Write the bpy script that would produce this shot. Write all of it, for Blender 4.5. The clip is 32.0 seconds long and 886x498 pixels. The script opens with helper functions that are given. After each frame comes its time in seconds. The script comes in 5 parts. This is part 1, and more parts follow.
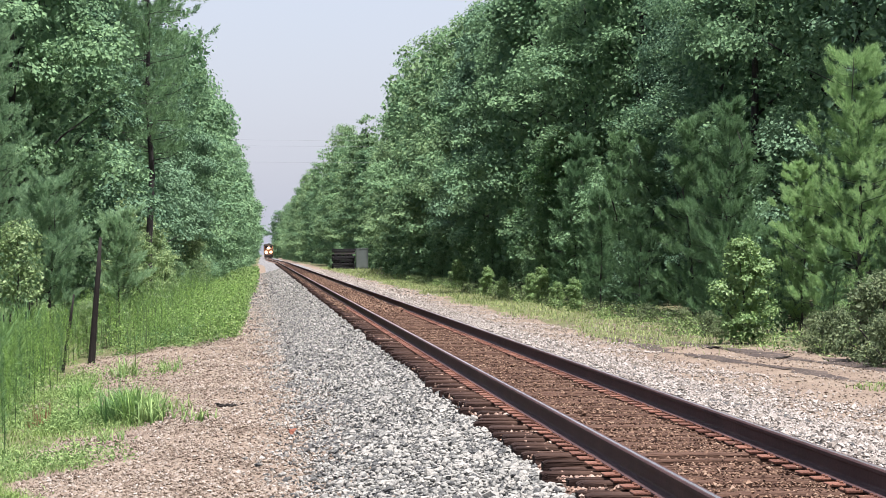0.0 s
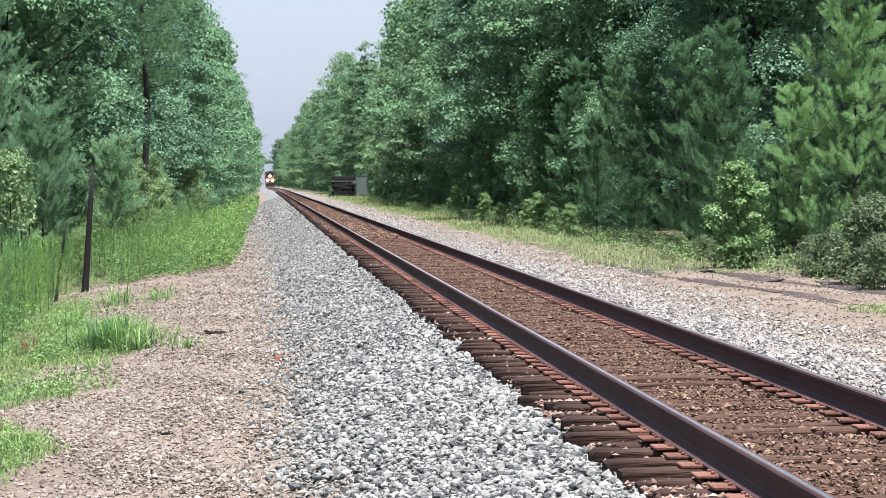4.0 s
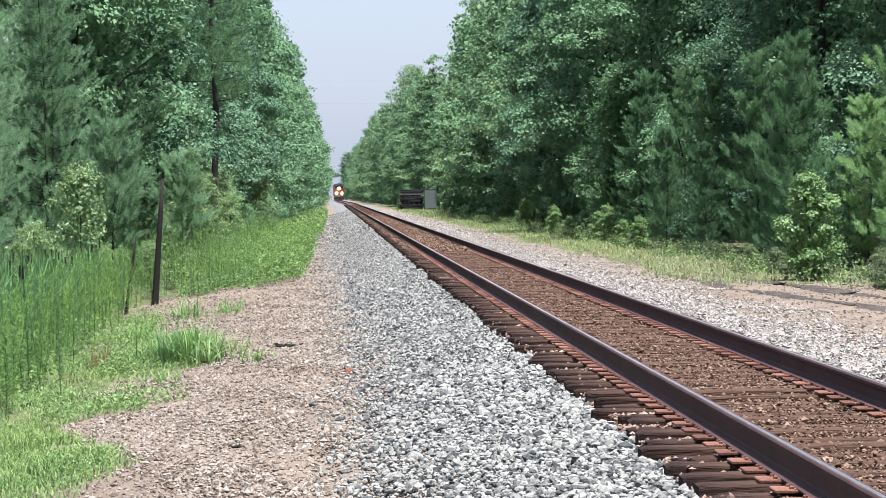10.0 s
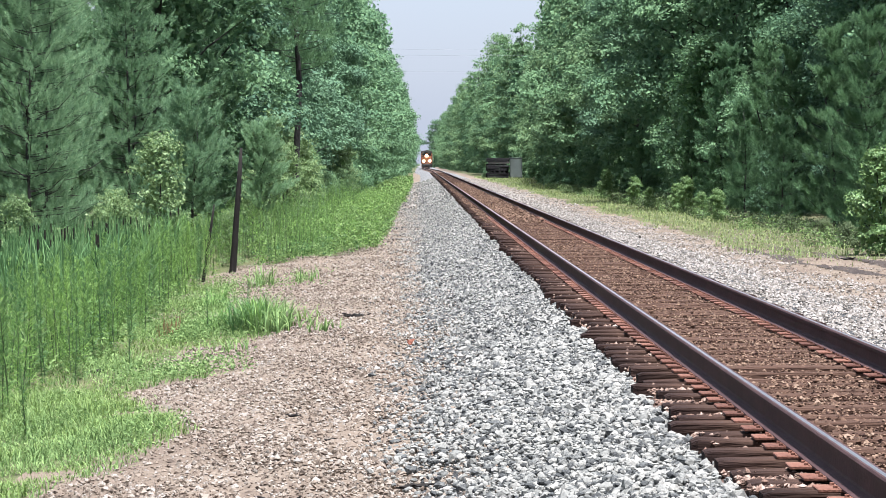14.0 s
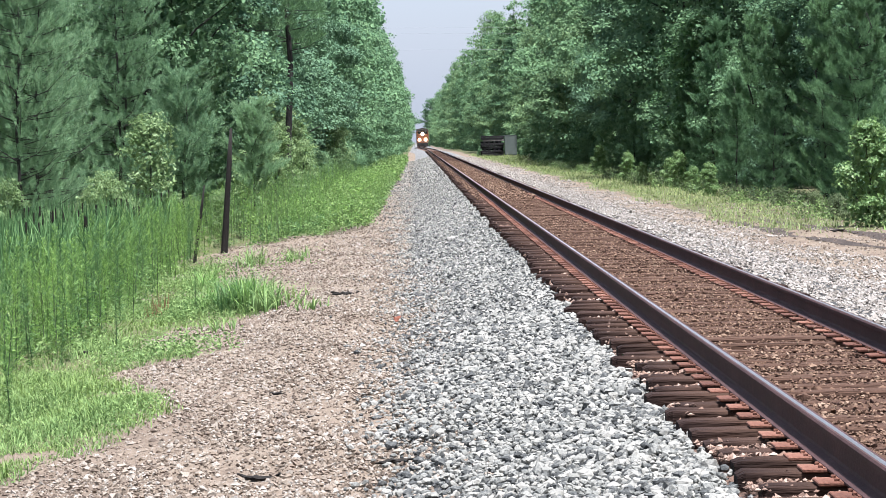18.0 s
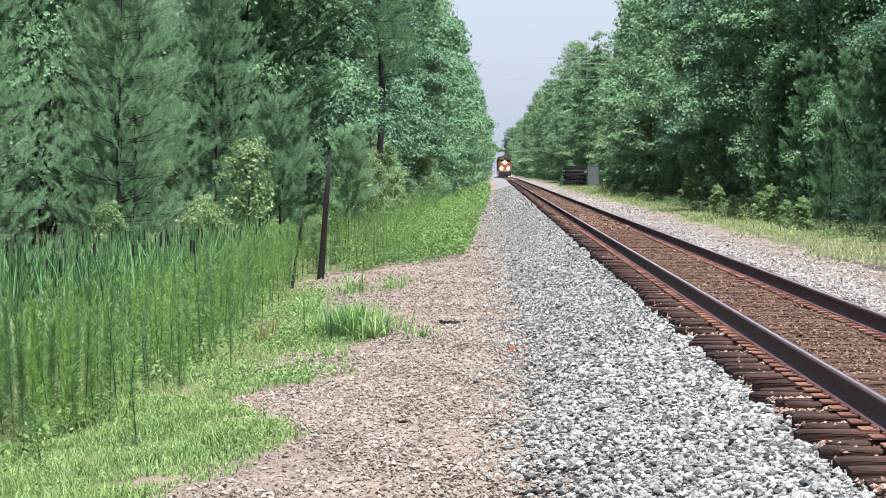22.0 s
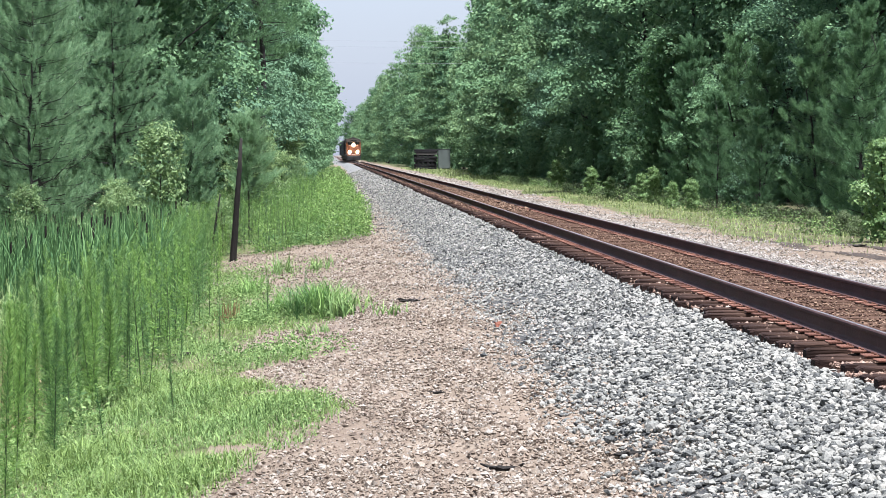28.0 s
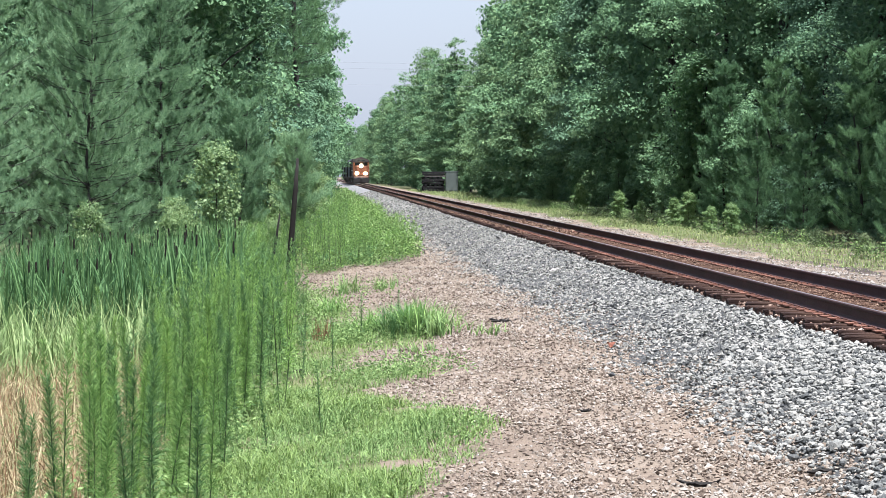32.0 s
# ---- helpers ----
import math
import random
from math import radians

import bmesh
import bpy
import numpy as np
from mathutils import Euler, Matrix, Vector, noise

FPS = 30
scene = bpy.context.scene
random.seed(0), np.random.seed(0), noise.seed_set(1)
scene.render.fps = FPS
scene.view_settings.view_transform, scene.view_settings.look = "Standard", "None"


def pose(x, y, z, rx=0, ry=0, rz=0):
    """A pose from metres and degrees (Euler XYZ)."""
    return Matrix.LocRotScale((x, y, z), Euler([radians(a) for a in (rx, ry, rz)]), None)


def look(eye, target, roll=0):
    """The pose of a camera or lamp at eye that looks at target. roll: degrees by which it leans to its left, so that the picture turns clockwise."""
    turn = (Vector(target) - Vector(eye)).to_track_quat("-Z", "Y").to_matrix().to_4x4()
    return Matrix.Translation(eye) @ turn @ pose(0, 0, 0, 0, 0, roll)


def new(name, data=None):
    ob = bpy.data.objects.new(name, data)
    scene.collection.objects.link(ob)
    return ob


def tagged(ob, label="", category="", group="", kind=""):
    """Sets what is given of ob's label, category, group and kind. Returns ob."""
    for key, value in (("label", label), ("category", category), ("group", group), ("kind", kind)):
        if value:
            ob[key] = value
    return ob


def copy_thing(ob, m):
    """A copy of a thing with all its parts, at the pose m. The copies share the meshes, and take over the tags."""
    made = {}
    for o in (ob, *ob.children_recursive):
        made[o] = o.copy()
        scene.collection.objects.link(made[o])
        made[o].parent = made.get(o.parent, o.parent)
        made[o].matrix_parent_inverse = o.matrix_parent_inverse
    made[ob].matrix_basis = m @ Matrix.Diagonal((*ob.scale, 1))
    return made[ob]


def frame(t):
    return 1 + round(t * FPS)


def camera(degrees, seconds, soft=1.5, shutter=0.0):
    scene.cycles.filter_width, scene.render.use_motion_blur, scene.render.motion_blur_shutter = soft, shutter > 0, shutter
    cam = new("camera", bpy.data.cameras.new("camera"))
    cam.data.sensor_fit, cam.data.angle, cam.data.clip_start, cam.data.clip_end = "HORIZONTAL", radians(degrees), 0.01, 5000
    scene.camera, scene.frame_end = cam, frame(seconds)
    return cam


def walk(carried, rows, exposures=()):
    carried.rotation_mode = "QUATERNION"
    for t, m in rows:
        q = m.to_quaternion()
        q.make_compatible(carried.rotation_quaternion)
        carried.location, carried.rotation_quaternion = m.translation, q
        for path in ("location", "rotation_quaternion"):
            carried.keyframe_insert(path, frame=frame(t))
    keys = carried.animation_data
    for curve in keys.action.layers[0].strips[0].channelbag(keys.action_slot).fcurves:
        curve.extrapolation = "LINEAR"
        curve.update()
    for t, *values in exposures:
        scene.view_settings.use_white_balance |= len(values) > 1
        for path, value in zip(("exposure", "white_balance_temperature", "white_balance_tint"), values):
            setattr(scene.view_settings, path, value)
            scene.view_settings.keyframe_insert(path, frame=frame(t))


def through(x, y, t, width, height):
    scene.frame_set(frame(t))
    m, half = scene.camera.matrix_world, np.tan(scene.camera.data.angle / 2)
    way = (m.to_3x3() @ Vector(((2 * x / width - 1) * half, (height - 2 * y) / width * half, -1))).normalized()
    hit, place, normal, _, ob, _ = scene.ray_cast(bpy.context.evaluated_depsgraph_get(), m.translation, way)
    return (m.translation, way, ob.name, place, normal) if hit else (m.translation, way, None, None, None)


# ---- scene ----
from itertools import combinations

cam = camera(20.0, 32.0, soft=0.85)
PATH = [
    (0, (-3.541, -0.193, 1.937), (-3.397, 1.802, 1.94), -0.2),
    (0.5, (-3.527, -0.063, 1.931), (-3.367, 1.93, 1.916), -0.3),
    (1, (-3.506, -0.069, 1.934), (-3.333, 1.924, 1.904), -0.3),
    (1.5, (-3.465, 0.042, 1.93), (-3.281, 2.033, 1.892), -0.5),
    (2, (-3.394, 0.142, 1.925), (-3.204, 2.133, 1.881), -0.6),
    (2.5, (-3.351, 0.133, 1.926), (-3.164, 2.123, 1.878), -0.6),
    (3, (-3.333, 0.122, 1.907), (-3.157, 2.114, 1.855), -0.7),
    (3.5, (-3.33, 0.15, 1.894), (-3.171, 2.143, 1.839), -0.5),
    (4, (-3.32, 0.05, 1.9), (-3.178, 2.044, 1.845), -0.6),
    (4.5, (-3.331, 0.117, 1.892), (-3.201, 2.112, 1.838), -0.5),
    (6.5, (-3.307, 0.169, 1.891), (-3.18, 2.165, 1.845), -0.8),
    (7, (-3.313, 0.198, 1.889), (-3.183, 2.193, 1.843), -0.8),
    (7.5, (-3.31, 0.139, 1.894), (-3.182, 2.135, 1.848), -0.7),
    (8, (-3.303, 0.13, 1.889), (-3.182, 2.126, 1.843), -0.7),
    (8.5, (-3.306, 0.076, 1.894), (-3.195, 2.073, 1.848), -0.6),
    (9, (-3.305, 0.072, 1.898), (-3.204, 2.069, 1.853), -0.7),
    (9.5, (-3.327, 0.202, 1.885), (-3.234, 2.199, 1.841), -0.7),
    (10, (-3.344, 0.197, 1.888), (-3.256, 2.195, 1.844), -0.7),
    (10.5, (-3.336, 0.135, 1.894), (-3.253, 2.133, 1.848), -0.5),
    (11, (-3.318, 0.063, 1.899), (-3.242, 2.061, 1.849), -0.4),
    (11.5, (-3.297, 0.041, 1.889), (-3.225, 2.039, 1.836), -0.3),
    (12, (-3.276, -0.016, 1.895), (-3.21, 1.982, 1.838), -0.3),
    (12.5, (-3.229, -0.063, 1.883), (-3.173, 1.936, 1.822), -0.4),
    (13, (-3.167, -0.139, 1.886), (-3.124, 1.86, 1.822), -0.4),
    (13.5, (-3.11, -0.301, 1.957), (-3.082, 1.697, 1.89), -0.3),
    (14, (-3.031, -0.342, 1.971), (-3.013, 1.657, 1.902), -0.2),
    (14.5, (-2.974, -0.36, 1.973), (-2.959, 1.638, 1.901), 0.0),
    (16.5, (-2.919, -0.368, 1.941), (-2.89, 1.63, 1.854), -0.4),
    (17, (-2.898, -0.392, 1.948), (-2.87, 1.606, 1.857), -0.7),
    (17.5, (-2.891, -0.358, 1.947), (-2.865, 1.639, 1.856), -0.9),
    (18, (-2.877, -0.347, 1.942), (-2.857, 1.651, 1.856), -1.0),
    (18.5, (-2.922, -0.378, 1.952), (-2.912, 1.621, 1.872), -1.1),
    (19, (-3.027, -0.423, 1.973), (-3.027, 1.575, 1.897), -0.7),
    (19.5, (-3.13, -0.448, 1.968), (-3.141, 1.551, 1.895), -0.6),
    (20, (-3.219, -0.505, 1.967), (-3.239, 1.494, 1.893), -0.4),
    (20.5, (-3.263, -0.514, 1.958), (-3.291, 1.484, 1.885), -0.2),
    (21, (-3.322, -0.537, 1.971), (-3.358, 1.462, 1.899), -0.0),
    (21.5, (-3.362, -0.433, 1.972), (-3.403, 1.565, 1.904), -0.0),
    (22, (-3.384, -0.413, 1.971), (-3.425, 1.586, 1.908), -0.0),
    (22.5, (-3.419, -0.412, 1.967), (-3.45, 1.587, 1.906), -0.1),
    (23, (-3.46, -0.501, 1.979), (-3.473, 1.498, 1.918), -0.3),
    (23.5, (-3.491, -0.5, 1.98), (-3.482, 1.499, 1.917), -0.3),
    (24, (-3.555, -0.548, 1.981), (-3.526, 1.451, 1.914), -0.3),
    (24.5, (-3.665, -0.728, 1.976), (-3.614, 1.27, 1.907), -0.5),
    (25, (-3.786, -0.683, 1.964), (-3.708, 1.314, 1.893), -0.9),
    (25.5, (-4.021, -0.773, 1.965), (-3.914, 1.222, 1.893), -1.1),
    (27.5, (-5.116, -1.346, 1.96), (-5.015, 0.65, 1.888), 0.1),
    (28, (-5.392, -1.425, 1.942), (-5.302, 0.572, 1.866), -0.2),
    (28.5, (-5.654, -1.51, 1.945), (-5.565, 0.487, 1.869), -0.4),
    (29, (-5.899, -1.619, 1.921), (-5.805, 0.377, 1.848), -0.1),
    (29.5, (-6.166, -1.624, 1.932), (-6.068, 0.372, 1.864), -0.1),
    (30, (-6.395, -1.677, 1.928), (-6.297, 0.319, 1.864), -0.1),
    (30.5, (-6.631, -1.848, 1.932), (-6.536, 0.149, 1.873), -0.1),
    (31, (-6.778, -1.854, 1.933), (-6.692, 0.143, 1.874), -0.1),
    (31.5, (-6.904, -1.744, 1.924), (-6.824, 0.253, 1.865), -0.1),
    (32, (-7.034, -1.731, 1.921), (-6.939, 0.266, 1.863), 0.4),
]
walk(cam, [(t, look(eye, target, roll)) for t, eye, target, roll in PATH], [(0, 1.5, 6400, 17), (1.2, 1.5, 6350, 17), (2.2, 1.56, 5990, 13), (32, 1.58, 5990, 13)])

# ---------------------------------------------------------------- light
SUN_DIR = Vector((0.13, -0.24, 0.94)).normalized()
world = bpy.data.worlds.new("world")
scene.world = world
world.use_nodes = True
wn = world.node_tree.nodes
sky = wn.new("ShaderNodeTexSky")
sky.sky_type = "NISHITA"
sky.sun_disc = False
sky.sun_elevation = math.asin(SUN_DIR.z)
sky.sun_rotation = math.atan2(SUN_DIR.x, SUN_DIR.y)
sky.air_density, sky.dust_density, sky.ozone_density = 1.2, 2.6, 1.5
wn["Background"].inputs[1].default_value = 0.138
haze = wn.new("ShaderNodeMix")
haze.data_type = "RGBA"
haze.inputs[0].default_value = 0.82
haze.inputs[7].default_value = (1.42, 1.56, 1.82, 1)
world.node_tree.links.new(sky.outputs[0], haze.inputs[6])
world.node_tree.links.new(haze.outputs[2], wn["Background"].inputs[0])
sun = new("sun", bpy.data.lights.new("sun", "SUN"))
sun.data.energy, sun.data.angle, sun.data.color = 5.0, radians(2.5), (1.0, 0.975, 0.94)
sun.matrix_world = look(SUN_DIR * 50, (0, 0, 0))


# ---------------------------------------------------------------- materials
def ramp_colors(node, stops):
    el = node.color_ramp.elements
    while len(el) < len(stops):
        el.new(0.5)
    for e, (p, c) in zip(el, stops):
        e.position, e.color = p, (*c, 1)


def material(name, stops, scale=4.0, fine=40.0, rough=0.85, bump=0.3, bump_scale=60.0, metal=0.0, island=0.0, each=0.0,
             dist=0.02, spec=0.3, stretch=(1, 1, 1)):
    """Two scales of colour variation, a shift of its own for each piece, and fine relief."""
    m = bpy.data.materials.new(name)
    m.use_nodes = True
    nt, n, l = m.node_tree, m.node_tree.nodes, m.node_tree.links
    b = n["Principled BSDF"]
    b.inputs["Roughness"].default_value, b.inputs["Metallic"].default_value = rough, metal
    b.inputs["Specular IOR Level"].default_value = spec
    geo = n.new("ShaderNodeNewGeometry")
    tex = n.new("ShaderNodeTexCoord")
    mp = n.new("ShaderNodeMapping")
    mp.inputs["Scale"].default_value = stretch
    l.new(tex.outputs["Object"], mp.inputs[0])
    big, small = n.new("ShaderNodeTexNoise"), n.new("ShaderNodeTexNoise")
    big.inputs["Scale"].default_value, small.inputs["Scale"].default_value = scale, fine
    big.inputs["Detail"].default_value = small.inputs["Detail"].default_value = 5
    for t in (big, small):
        l.new(mp.outputs[0], t.inputs["Vector"])
    mix = n.new("ShaderNodeMath")
    mix.operation = "MULTIPLY_ADD"
    l.new(small.outputs[0], mix.inputs[0])
    mix.inputs[1].default_value = 0.5
    half = n.new("ShaderNodeMath")
    half.operation = "MULTIPLY"
    half.inputs[1].default_value = 0.5
    l.new(big.outputs[0], half.inputs[0])
    l.new(half.outputs[0], mix.inputs[2])
    value = mix
    for amount, out in ((island, geo.outputs["Random Per Island"]), (each, n.new("ShaderNodeObjectInfo").outputs["Random"])):
        if amount:
            c = n.new("ShaderNodeMath")
            c.operation = "SUBTRACT"
            l.new(out, c.inputs[0])
            c.inputs[1].default_value = 0.5
            a = n.new("ShaderNodeMath")
            a.operation = "MULTIPLY_ADD"
            l.new(c.outputs[0], a.inputs[0])
            a.inputs[1].default_value = amount
            l.new(value.outputs[0], a.inputs[2])
            value = a
    r = n.new("ShaderNodeValToRGB")
    ramp_colors(r, stops)
    l.new(value.outputs[0], r.inputs[0])
    l.new(r.outputs[0], b.inputs["Base Color"])
    if bump:
        bn, bp = n.new("ShaderNodeTexNoise"), n.new("ShaderNodeBump")
        bn.inputs["Scale"].default_value, bn.inputs["Detail"].default_value = bump_scale, 6
        l.new(mp.outputs[0], bn.inputs["Vector"])
        bp.inputs["Strength"].default_value, bp.inputs["Distance"].default_value = bump, dist
        l.new(bn.outputs[0], bp.inputs["Height"])
        l.new(bp.outputs[0], b.inputs["Normal"])
    return m


def leaf_material(name, dark, light, through=0.35, rough=0.5, each=0.25, spec=0.35):
    """Leaves: each its own shade, some light passing through."""
    m = bpy.data.materials.new(name)
    m.use_nodes = True
    n, l = m.node_tree.nodes, m.node_tree.links
    b = n["Principled BSDF"]
    b.inputs["Roughness"].default_value = rough
    b.inputs["Specular IOR Level"].default_value = spec
    geo, info = n.new("ShaderNodeNewGeometry"), n.new("ShaderNodeObjectInfo")
    a = n.new("ShaderNodeMath")
    a.operation = "MULTIPLY_ADD"
    l.new(info.outputs["Random"], a.inputs[0])
    a.inputs[1].default_value = each
    sc = n.new("ShaderNodeMath")
    sc.operation = "MULTIPLY"
    sc.inputs[1].default_value = 1 - each
    l.new(geo.outputs["Random Per Island"], sc.inputs[0])
    l.new(sc.outputs[0], a.inputs[2])
    r = n.new("ShaderNodeValToRGB")
    mid = [(p + q) / 2 for p, q in zip(dark, light)]
    ramp_colors(r, [(0.0, dark), (0.55, mid), (1.0, light)])
    l.new(a.outputs[0], r.inputs[0])
    l.new(r.outputs[0], b.inputs["Base Color"])
    tr, mx = n.new("ShaderNodeBsdfTranslucent"), n.new("ShaderNodeMixShader")
    l.new(r.outputs[0], tr.inputs[0])
    mx.inputs[0].default_value = through
    l.new(b.outputs[0], mx.inputs[1])
    l.new(tr.outputs[0], mx.inputs[2])
    l.new(mx.outputs[0], n["Material Output"].inputs[0])
    return m


def plain(name, color, rough=0.6, metal=0.0, glow=0.0):
    m = bpy.data.materials.new(name)
    m.use_nodes = True
    b = m.node_tree.nodes["Principled BSDF"]
    b.inputs["Base Color"].default_value = (*color, 1)
    b.inputs["Roughness"].default_value, b.inputs["Metallic"].default_value = rough, metal
    if glow:
        b.inputs["Emission Color"].default_value = (*color, 1)
        b.inputs["Emission Strength"].default_value = glow
    return m


M_EARTH = material("sandy_earth", [(0.25, (0.070, 0.048, 0.036)), (0.5, (0.145, 0.110, 0.080)), (0.75, (0.215, 0.176, 0.136))], 0.9, 16, 0.95, 0.9, 40, dist=0.03)
M_MEADOW = material("grassy_soil", [(0.3, (0.040, 0.046, 0.018)), (0.5, (0.075, 0.082, 0.030)), (0.72, (0.130, 0.112, 0.060))], 1.5, 14, 0.95, 0.8, 25, dist=0.04)
M_FOREST_FLOOR = material("leaf_litter", [(0.3, (0.05, 0.06, 0.025)), (0.55, (0.09, 0.085, 0.04)), (0.75, (0.15, 0.11, 0.06))], 0.4, 7, 0.95, 0.6, 20, dist=0.05)
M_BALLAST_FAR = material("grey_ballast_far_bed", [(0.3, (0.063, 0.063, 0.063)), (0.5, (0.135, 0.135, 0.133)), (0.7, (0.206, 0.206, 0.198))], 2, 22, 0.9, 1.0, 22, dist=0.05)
# near bed coloured darker than its stones: painted shade in the gaps
M_BALLAST_SHADE = material("shade_dark_ballast_bed", [(0.3, (0.018, 0.018, 0.018)), (0.5, (0.038, 0.038, 0.037)), (0.7, (0.065, 0.065, 0.062))], 2, 22, 0.9, 1.0, 22, dist=0.05)
M_RUST_BED = material("rusty_ballast_bed", [(0.3, (0.03, 0.017, 0.012)), (0.5, (0.07, 0.041, 0.029)), (0.7, (0.14, 0.088, 0.064))], 1.5, 22, 0.95, 1.0, 22, dist=0.05)
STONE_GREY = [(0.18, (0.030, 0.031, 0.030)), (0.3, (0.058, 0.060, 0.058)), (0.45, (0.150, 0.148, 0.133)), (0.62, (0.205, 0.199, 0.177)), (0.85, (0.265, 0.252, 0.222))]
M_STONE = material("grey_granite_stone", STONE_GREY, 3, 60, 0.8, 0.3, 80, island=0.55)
M_STONE_TAN = material("tan_gravel_stone", [(0.15, (0.070, 0.052, 0.039)), (0.42, (0.158, 0.121, 0.090)), (0.62, (0.216, 0.180, 0.143)), (0.88, (0.285, 0.262, 0.230))], 3, 60, 0.85, 0.3, 80, island=0.62)
M_STONE_RUST = material("rust_stained_stone", [(0.2, (0.0360, 0.0190, 0.0140)), (0.5, (0.1260, 0.0760, 0.0510)), (0.72, (0.1850, 0.1230, 0.0850)), (0.95, (0.2650, 0.1980, 0.1480))], 3, 60, 0.9, 0.3, 80, island=0.55, spec=0.15)
M_STONE_CRIB = material("brown_grey_stone", [(0.2, (0.060, 0.036, 0.027)), (0.5, (0.190, 0.118, 0.086)), (0.72, (0.280, 0.205, 0.162)), (0.95, (0.360, 0.315, 0.275))], 3, 60, 0.9, 0.3, 80, island=0.55)
M_STONE_PALE = material("pale_ballast_stone", [(0.2, (0.110, 0.094, 0.078)), (0.45, (0.205, 0.182, 0.156)), (0.65, (0.268, 0.242, 0.212)), (0.85, (0.325, 0.302, 0.272))], 3, 60, 0.85, 0.3, 80, island=0.55)
M_TIE = material("weathered_creosoted_timber", [(0.25, (0.0045, 0.0026, 0.0026)), (0.5, (0.0140, 0.0080, 0.0072)), (0.78, (0.0500, 0.0310, 0.0250))], 3, 60, 0.88, 1.0, 55, each=0.22, dist=0.02, stretch=(0.09, 1, 1), spec=0.1)
# rust and brake dust on the sleepers between the rails
n_, l_ = M_TIE.node_tree.nodes, M_TIE.node_tree.links
at_x, split_x, far_x, dust, spread_x, rusty = (n_.new(k) for k in ("ShaderNodeTexCoord", "ShaderNodeSeparateXYZ", "ShaderNodeMath", "ShaderNodeTexNoise", "ShaderNodeMapRange", "ShaderNodeMix"))
l_.new(at_x.outputs["Object"], split_x.inputs[0])
l_.new(split_x.outputs[0], far_x.inputs[0])
far_x.operation = "ABSOLUTE"
spread_x.inputs[1].default_value, spread_x.inputs[2].default_value, spread_x.inputs[3].default_value, spread_x.inputs[4].default_value = 1.32, 0.75, 0.0, 0.95
l_.new(far_x.outputs[0], spread_x.inputs[0])
dust.inputs["Scale"].default_value, dust.inputs["Detail"].default_value = 14, 6
rough_dust = n_.new("ShaderNodeMath")
rough_dust.operation = "MULTIPLY"
l_.new(spread_x.outputs[0], rough_dust.inputs[0])
l_.new(dust.outputs[0], rough_dust.inputs[1])
rusty.data_type = "RGBA"
rusty.inputs[7].default_value = (0.115, 0.066, 0.044, 1)
old = n_["Principled BSDF"].inputs["Base Color"].links[0].from_socket
l_.new(rough_dust.outputs[0], rusty.inputs[0])
l_.new(old, rusty.inputs[6])
l_.new(rusty.outputs[2], n_["Principled BSDF"].inputs["Base Color"])
M_RAIL = material("rusty_rail_steel", [(0.3, (0.026, 0.013, 0.013)), (0.55, (0.052, 0.027, 0.026)), (0.8, (0.088, 0.047, 0.042))], 2, 30, 0.75, 0.2, 60, spec=0.2)
M_RAIL_TOP = material("polished_rail_head", [(0.3, (0.42, 0.40, 0.41)), (0.7, (0.68, 0.66, 0.67))], 1, 20, 0.3, 0.05, 60, metal=0.95, stretch=(8, 0.2, 1))
M_PLATE = material("rusted_tie_plate", [(0.3, (0.0600, 0.0234, 0.0152)), (0.55, (0.1320, 0.0562, 0.0365)), (0.8, (0.1920, 0.0975, 0.0684))], 5, 40, 0.9, 0.5, 50, each=0.3)
M_BARK = material("grey_brown_bark", [(0.3, (0.015, 0.014, 0.013)), (0.55, (0.037, 0.033, 0.031)), (0.8, (0.064, 0.062, 0.059))], 4, 25, 0.95, 1.0, 18, dist=0.03, stretch=(1, 1, 0.25))
M_DEADWOOD = material("dark_dead_wood", [(0.3, (0.005, 0.004, 0.003)), (0.55, (0.012, 0.010, 0.008)), (0.8, (0.027, 0.022, 0.020))], 5, 30, 0.95, 0.9, 20, stretch=(1, 1, 0.2))
M_LEAF = leaf_material("dark_broad_leaves", (0.052, 0.108, 0.069), (0.174, 0.286, 0.162), 0.28, 0.62, each=0.35, spec=0.08)
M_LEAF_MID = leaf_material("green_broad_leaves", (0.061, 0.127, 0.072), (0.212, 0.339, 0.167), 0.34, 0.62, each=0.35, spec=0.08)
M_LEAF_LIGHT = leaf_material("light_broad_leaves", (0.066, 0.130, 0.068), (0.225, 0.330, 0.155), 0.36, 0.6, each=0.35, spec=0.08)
M_LEAF_PALE = leaf_material("pale_green_leaves", (0.080, 0.145, 0.055), (0.290, 0.400, 0.170), 0.4)
# sapling leaf colour lightened to look sunlit
M_LEAF_LIT = leaf_material("sunlit_sapling_leaves", (0.080, 0.160, 0.055), (0.255, 0.370, 0.140), 0.4)
M_LEAF_DULL = leaf_material("dull_shrub_leaves", (0.045, 0.072, 0.036), (0.190, 0.235, 0.115), 0.3, 0.6, each=0.3, spec=0.15)
M_LEAF_VINE = leaf_material("yellow_green_vine_leaves", (0.040, 0.110, 0.052), (0.170, 0.300, 0.116), 0.4)
M_NEEDLE = leaf_material("pine_needles", (0.081, 0.167, 0.095), (0.323, 0.477, 0.250), 0.42, 0.6, each=0.3, spec=0.15)
M_NEEDLE_DARK = leaf_material("dark_pine_needles", (0.044, 0.102, 0.054), (0.195, 0.325, 0.150), 0.36, 0.6, each=0.3, spec=0.15)
